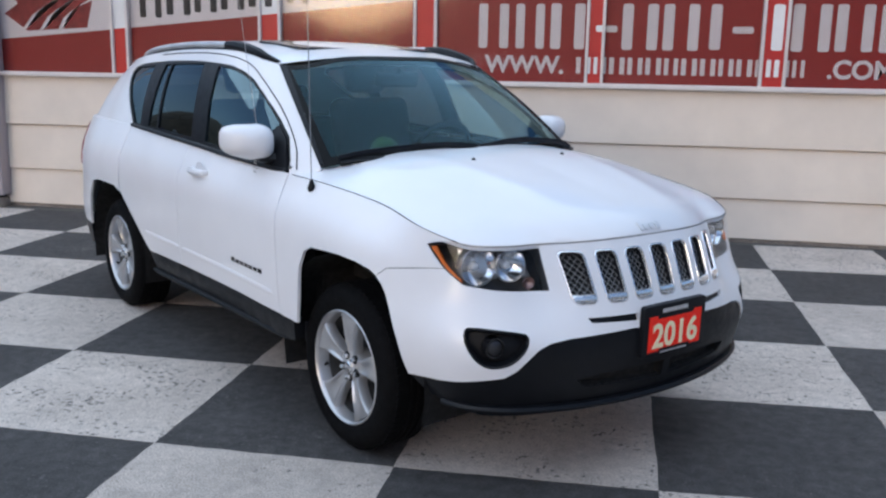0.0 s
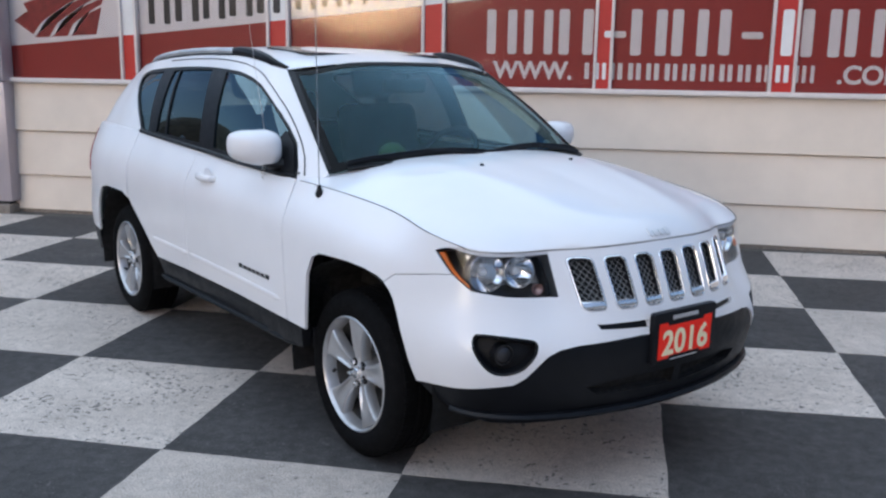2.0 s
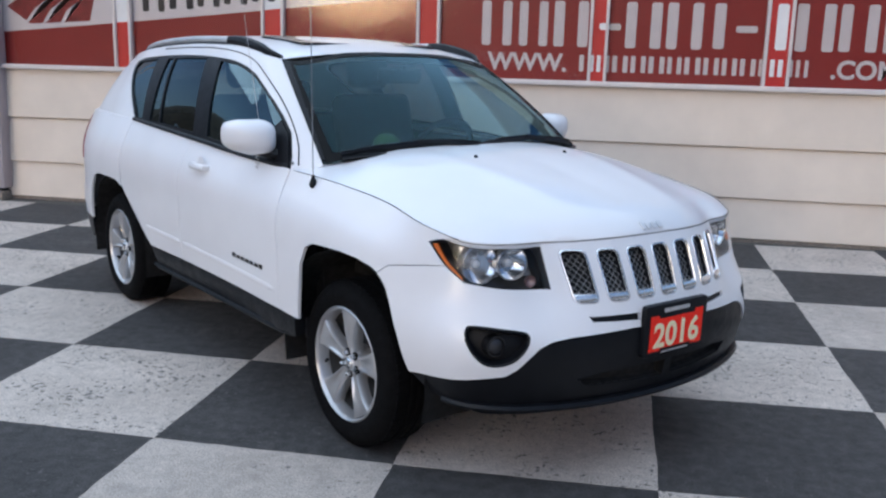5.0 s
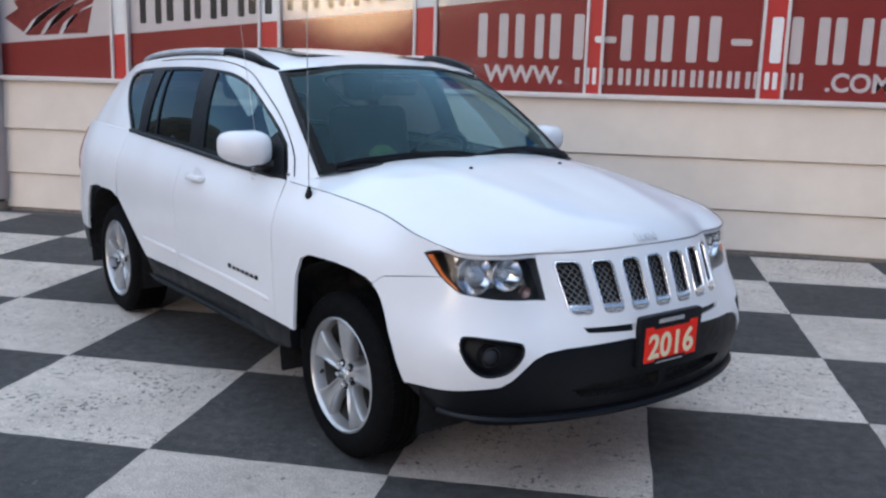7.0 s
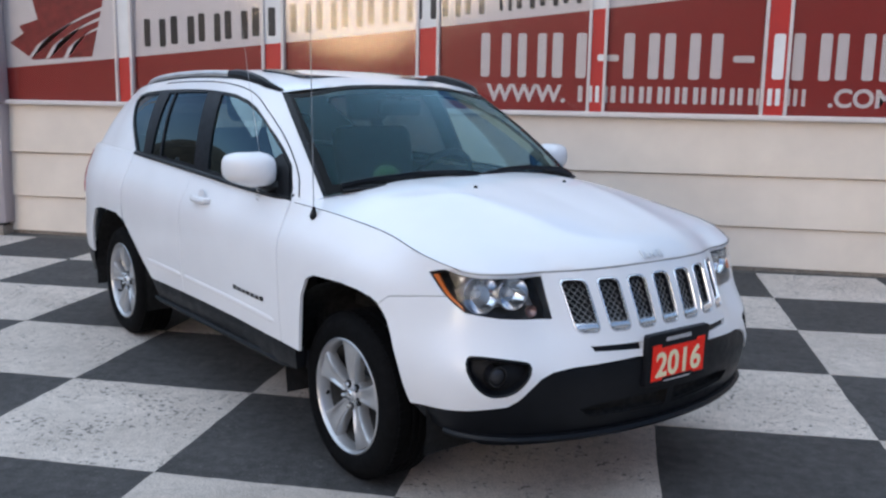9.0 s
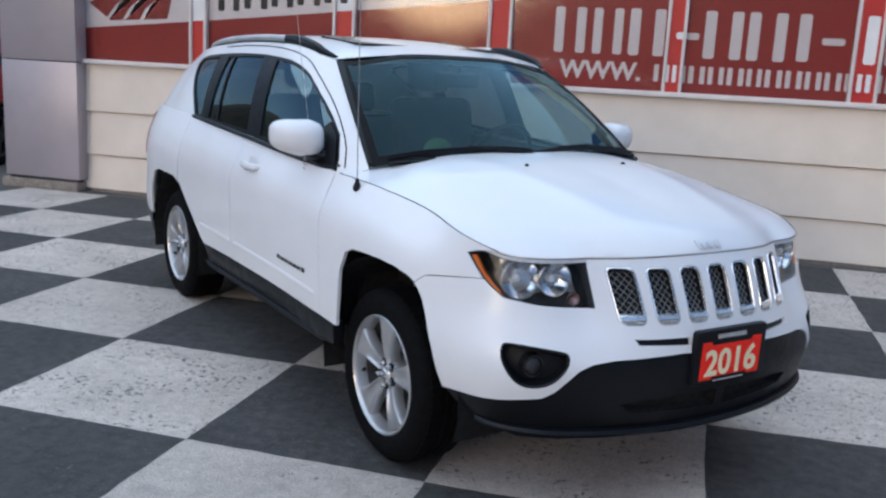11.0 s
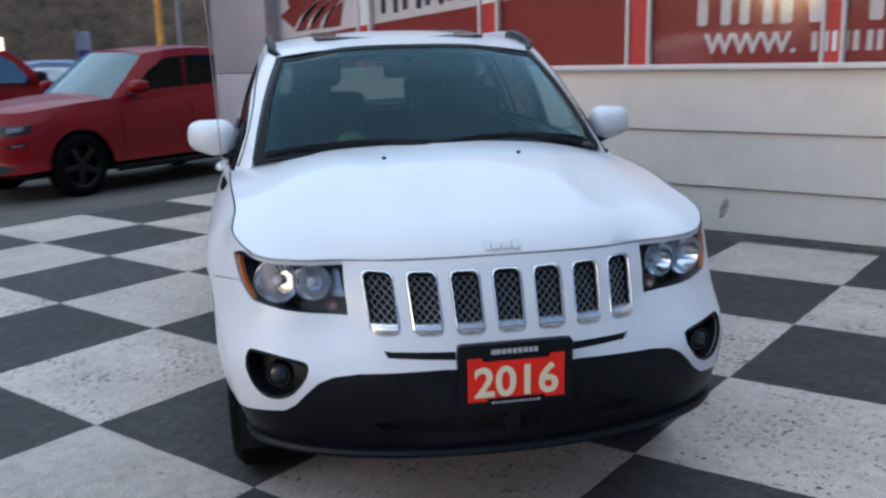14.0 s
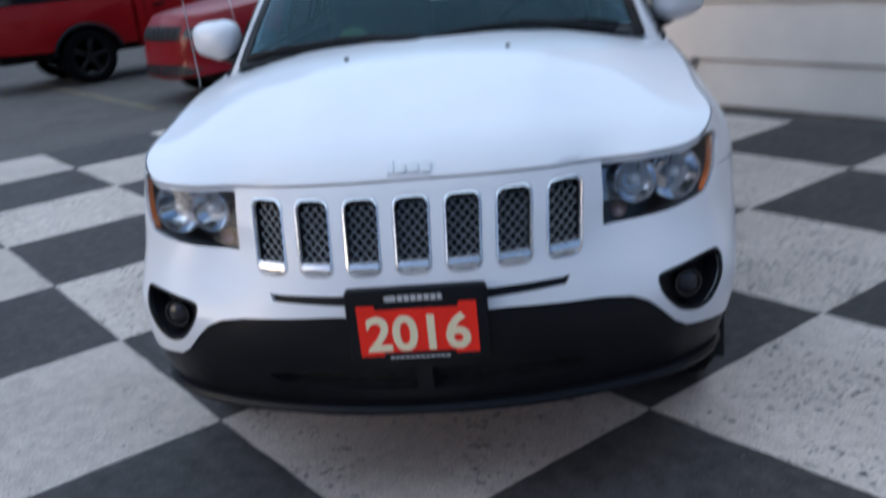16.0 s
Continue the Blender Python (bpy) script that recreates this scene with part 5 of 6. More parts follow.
M_BADGE = plain("badge_satin", (0.62, 0.63, 0.65), 0.4, metal=0.3)
for j, (y, w, h) in enumerate(((-0.045, 0.018, 0.036), (-0.020, 0.026, 0.024), (0.010, 0.026, 0.024), (0.040, 0.024, 0.028))):
    p, n = hood_point(0.690, y)
    m = aim(p, n)
    bm = bmesh.new()
    up = Vector((-1, 0, 0)) - n * n.dot(Vector((-1, 0, 0)))
    up.normalize()
    sd = up.cross(n).normalized()
    slab(rounded(-w / 2, w / 2, -0.004, h, 0.006, 3), 0.004, lambda u, v, d: p + sd * -u + up * v + n * d, 0.001, bm)
    cpart("badge_shape", bm, M_BADGE, hood, "raised chrome badge piece")
for k in (1, -1):
    p, n = hood_point(-0.02, 0.245 * k)
    cpart("washer_nozzle", lathe([(0.0, 0.009), (0.004, 0.0085), (0.007, 0.006), (0.009, 0.0), (0.007, -0.006)], 12), M_BLACK, hood, at=aim(p, n))
# aerial on the right wing
s, v = BODY.find("x", -0.313, 0.978)
p = BODY.at([(-s, v)])[0]
aerial = cpart("aerial_base", lathe([(0.0, 0.040), (0.006, 0.038), (0.009, 0.025), (0.016, 0.008), (0.017, 0.0), (0.012, -0.01)], 16), M_BLACK, label="black aerial foot", at=aim(p, (0.03, -0.03, 1.0)))
cpart("aerial_rod", tube([(0, 0, 0.03), (0, 0, 0.45), (0, 0, 0.86)], [0.0022, 0.0020, 0.0018], 6), M_RAIL, aerial, "thin steel aerial rod")


# a ribbon knotted to the right mirror's foot, drawn up tight
rb = [Vector(q) for q in ((-0.80, -0.800, 1.075), (-0.795, -0.806, 1.20), (-0.80, -0.845, 1.50), (-0.80, -0.905, 1.98), (-0.80, -0.96, 2.40))]
ribbon = tagged(new("ribbon"), "thin white curling ribbon tied to the wing mirror", "ribbon")
ribbon.matrix_basis = CAR
part("strand", tube(rb, [0.0010] * 5, 6, flat=0.4), plain("ribbon_white", (0.50, 0.49, 0.48), 0.4, var=0.1), ribbon)
part("curl", tube([Vector((-0.790 + 0.012 * math.cos(1.9 * j), -0.815 + 0.012 * math.sin(1.9 * j), 1.07 - 0.006 * j)) for j in range(24)], 0.0024, 5), bpy.data.materials["ribbon_white"], ribbon)
part("knot", lathe([(0.0, 0.010), (0.007, 0.006), (0.009, 0.0), (0.006, -0.007), (0.0, -0.010)], 10, m=Matrix.Translation((-0.80, -0.80, 1.075))), bpy.data.materials["ribbon_white"], ribbon)


# ---- mirrors, handles, badges on the doors ----
def mirror_shell():
    """The housing: a rounded block that narrows outward, in its own space (x ahead, y outward, z up)."""
    bm = bmesh.new()
    n, rings = 24, []
    rows = [(-0.085, 0.35), (-0.082, 0.80), (-0.070, 0.95), (-0.035, 1.0), (0.010, 0.97), (0.045, 0.84), (0.070, 0.60), (0.082, 0.30), (0.085, 0.08)]
    for x, f in rows:
        ring = []
        for j in range(n):
            a = 2 * math.pi * j / n
            c, s_ = math.cos(a), math.sin(a)
            e = 0.62
            y = 0.100 * math.copysign(abs(c) ** e, c) * f
            z = (0.070 + 0.007 * (1 if c < 0 else -c)) * math.copysign(abs(s_) ** e, s_) * f
            ring.append(bm.verts.new((x * 0.85 - 0.30 * y, y, z + 0.006 * y / 0.10)))
        rings.append(ring)
    for a, b in zip(rings, rings[1:]):
        for j in range(n):
            bm.faces.new((a[j], a[(j + 1) % n], b[(j + 1) % n], b[j]))
    bm.faces.new(rings[0])
    bm.faces.new(rings[-1])
    return bm


for k in (1, -1):
    mat4 = Matrix.Translation((-0.735, 0.872 * k, 1.131)) @ Matrix.Diagonal((1, k, 1, 1))
    bm = mirror_shell()
    bm.transform(mat4)
    mir = cpart("wing_mirror", bm, M_WHITE, label="white rounded wing mirror")
    cpart("mirror_foot", tube([(-0.70, 0.770 * k, 1.058), (-0.72, 0.815 * k, 1.064), (-0.735, 0.87 * k, 1.082)], [0.040, 0.034, 0.026], 10, flat=0.7), M_BLACK, mir, "black mirror foot")
    bm = bmesh.new()
    slab(rounded(-0.085, 0.085, -0.055, 0.055, 0.03, 4), 0.002, lambda u, v, d: (-0.808 - d - 0.30 * u, (0.872 + u) * k, 1.131 + v + 0.06 * u), 0, bm)
    cpart("mirror_glass", bm, plain("mirror_silver", (0.8, 0.82, 0.85), 0.02, metal=1.0, var=0.01) if k == 1 else bpy.data.materials["mirror_silver"], mir)
    for xh in (-1.31,):
        s, v = BODY.find("x", xh, 0.945)
        p = BODY.at([(s, v)])[0]
        hd = [(p[0] + dx, (p[1] + dy) * k, p[2] + 0.006 * dx) for dx, dy in ((0.085, -0.004), (0.075, 0.020), (0.04, 0.028), (-0.04, 0.028), (-0.075, 0.020), (-0.085, -0.004))]
        handle = cpart("door_handle", tube(hd, [0.012, 0.013, 0.014, 0.014, 0.013, 0.012], 8, flat=1.15), M_WHITE, label="white pull handle")
        cpart("handle_recess", lathe([(0.0, 0.0012), (0.030, 0.0012), (0.046, 0.0006)], 20, m=Matrix.Translation((p[0], (p[1]) * k, p[2])) @ Matrix.Rotation(radians(-90 * k), 4, "X")), M_WHITE, handle)
    for j in range(7):
        x = -0.605 - 0.046 * j
        s, v = BODY.find("x", x, 0.60)
        q = BODY.at([(s, v)])[0]
        cpart("lettering_bar", box(x - 0.032, x, (q[1]) * k - 0.003, (q[1]) * k + 0.003, 0.592, 0.611 if j % 6 == 0 else 0.608, 0.001), M_BLACK_GLOSS, label="dark letter-sized bar on the door")
    # tail lamp
    tl = B(("x", -3.20, 0.80), ("x", -3.36, 0.80), ("x", -3.40, 1.06), ("x", -3.22, 1.06))
    sheet("tail_lamp", BODY, tl if k == 1 else right(tl), mat=plain("tail_red", (0.25, 0.01, 0.01), 0.15, coat=1.0) if k == 1 else bpy.data.materials["tail_red"], lift=0.006, label="red tail lamp")

# ---- wipers and cowl ----
cowl = []
for y in np.linspace(-0.64, 0.64, 25):
    s = CABIN.find("y", abs(y), 1.085 - 0.05 * (abs(y) / 0.7) ** 2)[0] if abs(y) > 0.02 else 0.0
    p = CABIN.at([(s, 0.0)])[0]
    cowl.append((p[0] - 0.03, y, p[2] + 0.004))
cpart("cowl_panel", tube(cowl, 0.045, 8, flat=0.3), M_BLACK, label="black cowl panel under the wipers")


def on_glass(y, v, d):
    s = abs(y) / 0.700 * c2
    uv = [(math.copysign(s, y), v)]
    p = CABIN.at(uv)[0] + CABIN.normal(uv)[0] * d
    return Vector(p)


for y0, y1, v1 in ((-0.64, -0.02, 0.030), (-0.02, 0.60, 0.034)):
    bm = bmesh.new()
    pts = [on_glass(y0 + (y1 - y0) * t, 0.006 + v1 * math.sin(math.pi * (0.04 + 0.84 * t)), 0.018) for t in np.linspace(0, 1, 14)]
    wiper = cpart("wiper", tube(pts, [0.010] + [0.0085] * 12 + [0.006], 6, flat=1.6), M_BLACK, label="black windscreen wiper blade")
    arm = [on_glass(y1 - 0.02, 0.0, 0.02), on_glass(y1 - 0.12, 0.018, 0.026), on_glass((y0 + y1) / 2, 0.010 + v1 * 0.9, 0.028)]
    cpart("wiper_arm", tube(arm, [0.014, 0.011, 0.008], 6), M_BLACK, wiper)

# ---- cabin ----
cpart("cabin_floor", box(-3.1, -0.42, -0.72, 0.72, 0.42, 0.50), M_TRIM, label="dark cabin floor")
dash = bmesh.new()
prof = [(-0.46, 0.55), (-0.46, 1.00), (-0.58, 1.025), (-0.82, 1.02), (-0.93, 0.99), (-0.97, 0.93), (-0.95, 0.80), (-0.90, 0.60)]
rows = [[dash.verts.new((x, y, z + 0.012 * math.cos(y * 2))) for x, z in prof] for y in np.linspace(-0.71, 0.71, 17)]
for a, b in zip(rows, rows[1:]):
    for j in range(len(prof) - 1):
        dash.faces.new((a[j], a[j + 1], b[j + 1], b[j]))
dash.faces.new(rows[0])
dash.faces.new(rows[-1])
cpart("dashboard", dash, M_TRIM, label="dark grey dashboard")
bm = bmesh.new()
c = Vector((-1.06, 0.36, 1.0))
tube([c + Vector((0.10 * math.sin(a), 0.185 * math.cos(a), 0.16 * math.sin(a))) for a in np.linspace(0, 2 * math.pi, 33)], 0.016, 8, bm)
tube([c + Vector((0.0, -0.18, 0)), c + Vector((0.04, 0, -0.02)), c + Vector((0, 0.18, 0))], [0.018, 0.05, 0.018], 8, bm, flat=0.5)
tube([c + Vector((0.04, 0, -0.02)), c + Vector((0.2, 0, -0.12))], 0.04, 8, bm)
cpart("steering_wheel", bm, M_BLACK, label="black steering wheel")


def seat(x, y, w, name):
    st = cpart(name, box(x - 0.28, x + 0.25, y - w, y + w, 0.58, 0.76, 0.06, 3), M_SEAT, label="dark cloth seat")
    bm = box(-0.07, 0.07, -w, w, 0.0, 0.60 if w < 0.4 else 0.44, 0.055, 3)
    bm.transform(Matrix.Translation((x - 0.24, y, 0.68)) @ Matrix.Rotation(radians(-16), 4, "Y"))
    cpart("backrest", bm, M_SEAT, st)
    for yy in ((y,) if w < 0.4 else (y - 0.36, y + 0.36)):
        bm = box(-0.05, 0.05, -0.13, 0.13, 0.0, 0.19, 0.045, 3)
        bm.transform(Matrix.Translation((x - 0.42, yy, 1.29 if w < 0.4 else 1.12)) @ Matrix.Rotation(radians(-10), 4, "Y"))
        cpart("headrest", bm, M_SEAT, st)
        cpart("headrest_post", tube([(x - 0.41, yy - 0.05, 1.22 if w < 0.4 else 1.06), (x - 0.42, yy - 0.05, 1.32 if w < 0.4 else 1.15)], 0.006, 6), M_CHROME, st)
    return st


seat(-1.36, -0.37, 0.25, "front_seat")
seat(-1.36, 0.37, 0.25, "front_seat")
seat(-2.25, 0.0, 0.62, "rear_bench")
bm = box(-0.012, 0.03, -0.12, 0.12, -0.035, 0.035, 0.014, 3)
bm.transform(Matrix.Translation((-0.93, 0.0, 1.385)) @ Matrix.Rotation(radians(15), 4, "Y"))
rear_mirror = cpart("cabin_mirror", bm, M_BLACK, label="black rear-view mirror")
cpart("mirror_stem", tube([(-0.89, 0, 1.44), (-0.92, 0, 1.39)], 0.012, 8), M_BLACK, rear_mirror)
hl = RP.copy()
hl[..., 2] -= 0.035
hl[..., 1] *= 0.97
cpart("headliner", mesh_of("headliner", hl.reshape(-1, 3), [(i * n2 + j, i * n2 + j + 1, (i + 1) * n2 + j + 1, (i + 1) * n2 + j) for i in range(n1 - 1) for j in range(n2 - 1)], M_HEADLINER), label="pale headliner")
for k in (1, -1):
    cpart("door_card", box(-2.6, -0.55, 0.755 * k, 0.775 * k, 0.48, 1.04, 0.006), M_TRIM, label="dark inner door trim")
cpart("dash_ornament", lathe([(0.0, 0.112), (0.030, 0.106), (0.056, 0.082), (0.066, 0.05), (0.058, 0.010), (0.0, 0.0)], 20, m=Matrix.Translation((-0.56, -0.31, 1.033))), plain("dark_green_cloth", (0.026, 0.078, 0.016), 0.8, var=0.4, scale=60), label="small dark green rounded thing on the dashboard")

# ---- the rest of the lot: parked vehicles, far things ----
M_RED = car_paint("red_car_paint", (0.235, 0.005, 0.009), coat=0.30, spec=0.1)
M_RED_TRUCK = car_paint("red_truck_paint", (0.36, 0.008, 0.009), coat=0.35, spec=0.1)
M_BLUE = car_paint("blue_car_paint", (0.02, 0.05, 0.20))
M_SILVER_PAINT = car_paint("silver_car_paint", (0.42, 0.45, 0.48), 0.3)
M_PALE_GLASS = thin_glass("pale_windscreen", (0.35, 0.42, 0.44), 0.05, 0.20, (0.80, 0.96, 1.0))
M_WHEEL_BLACK = plain("black_wheel", (0.006, 0.006, 0.007), 0.5, metal=0.2)


M_FAR_LAMP = plain("dim_lamp_glass", (0.20, 0.20, 0.21), 0.3, metal=0.4, var=0.3, scale=30)
M_TEAL_GLASS = thin_glass("teal_side_glass", (0.20, 0.27, 0.28), 0.02, 0.26, (0.7, 0.95, 1.0))
M_SIDE_DARK = thin_glass("black_side_glass", (0.04, 0.04, 0.045), 0.0, 0.015)


def plan_cols(rows, heights):
    """Columns of a lower body from plan points (x, y, top height, inset of the upper edge)."""
    xy = np.array([r[:2] for r in rows], float)
    t = np.gradient(np.r_[[xy[1] * (1, -1)], xy, [xy[-2] * (1, -1)]], axis=0)[1:-1]
    n = np.stack([-t[:, 1], t[:, 0]], 1)
    n /= np.linalg.norm(n, axis=1, keepdims=True)
    cols = []
    for (x, y, zt, ins), (nx, ny) in zip(rows, n):
        col = []
        for h, f in zip(heights, (0.35, 0.08, 0.0, 0.06, 0.30, 1.0)):
            col.append((x + nx * ins * f, (y + ny * ins * f) if y else 0.0, heights[0] + (zt - heights[0]) * ((h - heights[0]) / (1 - heights[0]))))
        cols.append(col)
    return cols


def loft_cols(rows, lean=0.015):
    cols = []
    for f, t in rows:
        f, t = np.array(f, float), np.array(t, float)
        out = []
        for w, bl in ((0, 0), (0.35, 1), (0.7, 1), (1, 0)):
            p = f * (1 - w) + t * w
            p = p + np.array([0, math.copysign(lean * bl, f[1]) if f[1] else 0, 0])
            out.append(p)
        cols.append(out)
    return cols


def far_wheel(parent, x, y, r, k, mat):
    w = tagged(new("wheel"), "dark wheel with black tyre")
    w.parent = parent
    w.matrix_basis = Matrix.Translation((x, y * k, r)) @ Matrix.Rotation(radians(-90 * k), 4, "X")
    part("tyre", lathe([(r * 0.66, -0.01), (r * 0.72, 0.004), (r * 0.86, 0.006), (r * 0.95, -0.015), (r, -0.05), (r, -0.21), (r * 0.94, -0.25), (r * 0.66, -0.25)], 40, closed=True), M_RUBBER, w)
    part("rim", lathe([(r * 0.67, -0.008), (r * 0.62, -0.02), (r * 0.60, -0.10), (r * 0.62, -0.2), (r * 0.67, -0.2)], 32, closed=True), mat, w)
    for j in range(5):
        bm = box(0.03, r * 0.63, -0.035, 0.035, -0.05, -0.02, 0.008)
        part("spoke", bm, mat, w, at=Matrix.Rotation(radians(72 * j + 11), 4, "Z"))
    part("hub", lathe([(0.0, -0.012), (0.05, -0.016), (0.06, -0.03), (0.06, -0.09)], 20), mat, w)
    part("back_plate", lathe([(0.0, -0.17), (r * 0.6, -0.17)], 24), M_LINER_SHADE, w)


def vehicle(name, label, paint, rows, upper, arches, r_wheel, wheel_y, x_cowl, glass_front, side_glass, at, wheel_mat, z0=0.28):
    """A parked car: lower body with cut arches, bonnet, glazed cabin, roof and wheels."""
    ob = tagged(new(name), label, "car", group="vehicles parked on the lot")
    ob.matrix_basis = at
    heights = (z0, 0.30, 0.45, 0.62, 0.84, 1.0)
    low = Net(plan_cols(rows, heights), heights)
    cab = Net(loft_cols(upper), (0.0, 0.2, 0.4, 0.57))
    se = low.knots[-1]
    for k in (1, -1):
        line = [(0.0, z0)]
        for xc in arches:
            for a in np.linspace(0, 180, 13):
                x, z = xc + r_wheel * 1.17 * math.cos(radians(a)), max(z0 + 0.012, r_wheel + r_wheel * 1.14 * math.sin(radians(a)))
                s, v = low.find("x", x, z)
                line.append((s, v))
        poly = line + [(se, z0), (se, 1.0), (0.0, 1.0)]
        part("body_side", panel(low, poly if k == 1 else right(poly), step=0.07, name="body_side", mat=paint, roll=0.0), parent=ob)
    ss = np.linspace(0, low.find("x", x_cowl, rows[6][2])[0], 26)
    L = low.at([(s, 1.0) for s in ss])
    vs, fs, n = [], [], 13
    for p in L:
        for w in np.linspace(-1, 1, n):
            vs.append((p[0], p[1] * w, p[2] + 0.075 * (1 - w * w) * min(1.0, p[1] * 1.2)))
    for i in range(len(L) - 1):
        for j in range(n - 1):
            fs.append((i * n + j, i * n + j + 1, (i + 1) * n + j + 1, (i + 1) * n + j))
    part("bonnet", mesh_of("bonnet", vs, fs, paint), parent=ob)
    top, ce = 0.57, cab.knots[-1]
    c2 = cab.knots[2]
    ws = [(-c2, 0.0), (0, 0.0), (c2, 0.0), (c2, top - 0.02), (0, top - 0.02), (-c2, top - 0.02)]
    part("windscreen", panel(cab, ws, step=0.1, thick=0.004, roll=0.0, name="windscreen", mat=glass_front), parent=ob)
    for k in (1, -1):
        holes = [[tuple(cab.find("x", x, z)) for x, z in g] for g in side_glass]
        poly = [(c2, 0.0)] + [(s, 0.0) for s in cab.knots[3:]] + [(ce, top)] + [(s, top) for s in cab.knots[3:-1][::-1]] + [(c2, top)]
        f = (lambda q: q) if k == 1 else right
        part("cabin_side", panel(cab, f(poly), [f(h) for h in holes], step=0.09, name="cabin_side", mat=paint, roll=0.0), parent=ob)
        for h in holes:
            part("side_glass", panel(cab, f(h), step=0.1, name="side_glass", mat=M_SIDE_DARK, lift=-0.012, thick=0.002, roll=0.0), parent=ob)
    es = np.linspace(0, ce, 40)
    L = cab.at([(s, top - 0.012) for s in es])
    vs, fs = [], []
    for p in L:
        for w in np.linspace(-1, 1, n):
            vs.append((p[0], p[1] * w, p[2] + 0.05 * (1 - w ** 4) * min(1.0, p[1] * 1.6)))
    for i in range(len(L) - 1):
        for j in range(n - 1):
            fs.append((i * n + j, i * n + j + 1, (i + 1) * n + j + 1, (i + 1) * n + j))
    part("roof", mesh_of("roof", vs, fs, paint), parent=ob)
    xs = [r[0] for r in rows]
    part("underbody", box(min(xs) + 0.35, max(xs) - 0.35, -0.62, 0.62, 0.25, 0.75), M_LINER_SHADE, ob)
    part("cabin_dark", box(min(u[0][0] for u in upper) + 0.5, x_cowl - 0.45, -0.55, 0.55, 0.7, 1.12), M_SEAT, ob)
    for xc in arches:
        for k in (1, -1):
            far_wheel(ob, xc, wheel_y, r_wheel, k, wheel_mat)
    return ob, low, cab


SUV_ROWS = [(0.93, 0.0, 1.02, 0.16), (0.92, 0.28, 1.015, 0.16), (0.88, 0.52, 1.01, 0.16), (0.76, 0.72, 1.01, 0.16), (0.58, 0.85, 1.02, 0.15), (0.30, 0.925, 1.05, 0.14), (-0.10, 0.955, 1.09, 0.13),
            (-0.60, 0.955, 1.12, 0.11), (-1.6, 0.945, 1.14, 0.10), (-2.4, 0.95, 1.16, 0.10), (-2.95, 0.96, 1.17, 0.11), (-3.5, 0.93, 1.17, 0.12), (-3.85, 0.75, 1.17, 0.12), (-3.92, 0.0, 1.17, 0.12)]
SUV_UP = [((-0.42, 0.0, 1.16), (-1.20, 0.0, 1.68)), ((-0.45, 0.4, 1.15), (-1.22, 0.36, 1.675)), ((-0.58, 0.77, 1.11), (-1.28, 0.60, 1.64)), ((-0.70, 0.84, 1.10), (-1.42, 0.65, 1.66)),
          ((-1.6, 0.85, 1.13), (-1.9, 0.67, 1.70)), ((-2.6, 0.85, 1.16), (-2.6, 0.66, 1.69)), ((-3.3, 0.82, 1.17), (-3.2, 0.62, 1.65)), ((-3.75, 0.62, 1.17), (-3.5, 0.5, 1.62)), ((-3.85, 0.0, 1.17), (-3.55, 0.0, 1.64))]
SUV_GLASS = [[(-0.90, 1.19), (-1.765, 1.215), (-1.86, 1.60), (-1.52, 1.575), (-1.22, 1.43)], [(-1.79, 1.218), (-2.64, 1.24), (-2.64, 1.60), (-1.885, 1.602)], [(-2.67, 1.245), (-3.25, 1.265), (-3.18, 1.53), (-2.67, 1.598)]]
SUV_AT = pose(-8.02, 3.30, -0.212, 0, 0, -86) @ Matrix.Diagonal((1.008, 1.008, 1.064, 1.0))
suv, suv_low, suv_cab = vehicle("parked_suv", "glossy red sport utility car with black wheels parked on the lot", M_RED, SUV_ROWS, SUV_UP, (0.0, -2.915), 0.375, 0.93, -0.5, M_PALE_GLASS, SUV_GLASS, SUV_AT, M_WHEEL_BLACK)


def patch(ob, net, pts, mat, nm, lift=0.006, both=True, label=""):
    uv = [tuple(net.find(a, q, z)) for a, q, z in pts]
    for k in ((1, -1) if both else (1,)):
        part(nm, panel(net, uv if k == 1 else right(uv), step=0.05, name=nm, mat=mat, lift=lift, thick=0.02, roll=0.002), parent=ob, label=label)


patch(suv, suv_low, [("y", 0.80, 0.885), ("y", 0.56, 0.875), ("y", 0.54, 0.765), ("y", 0.70, 0.765), ("y", 0.82, 0.80)], M_BLACK_GLOSS, "headlamp", label="dark headlamp")
patch(suv, suv_low, [("y", 0.76, 0.860), ("y", 0.64, 0.850), ("y", 0.64, 0.795), ("y", 0.77, 0.815)], M_FAR_LAMP, "lamp_reflector", 0.012)
patch(suv, suv_low, [("y", 0.01, 0.915), ("y", 0.50, 0.900), ("y", 0.50, 0.745), ("y", 0.01, 0.735)], M_BLACK, "grille_panel", 0.003, label="black grille panel")
for j in range(7):
    y = -0.39 + 0.13 * j
    g = [suv_low.find("y", abs(y + d), z) for d, z in ((-0.045, 0.755), (0.045, 0.755), (0.045, 0.895), (-0.045, 0.895))]
    g = [(math.copysign(a, y + d), v) for (a, v), d in zip(g, (-0.045, 0.045, 0.045, -0.045))]
    part("grille_slot", panel(suv_low, g, step=0.06, name="grille_slot", mat=M_LINER_SHADE, lift=0.006), parent=suv)
patch(suv, suv_low, [("y", 0.01, 0.47), ("y", 0.50, 0.47), ("y", 0.76, 0.41), ("y", 0.62, 0.35), ("y", 0.01, 0.34)], M_BLACK, "lower_intake", label="black lower intake")
patch(suv, suv_low, [("y", 0.80, 0.68), ("y", 0.64, 0.665), ("y", 0.64, 0.635), ("y", 0.80, 0.64)], M_BLACK, "bumper_vent", label="dark bumper vent")
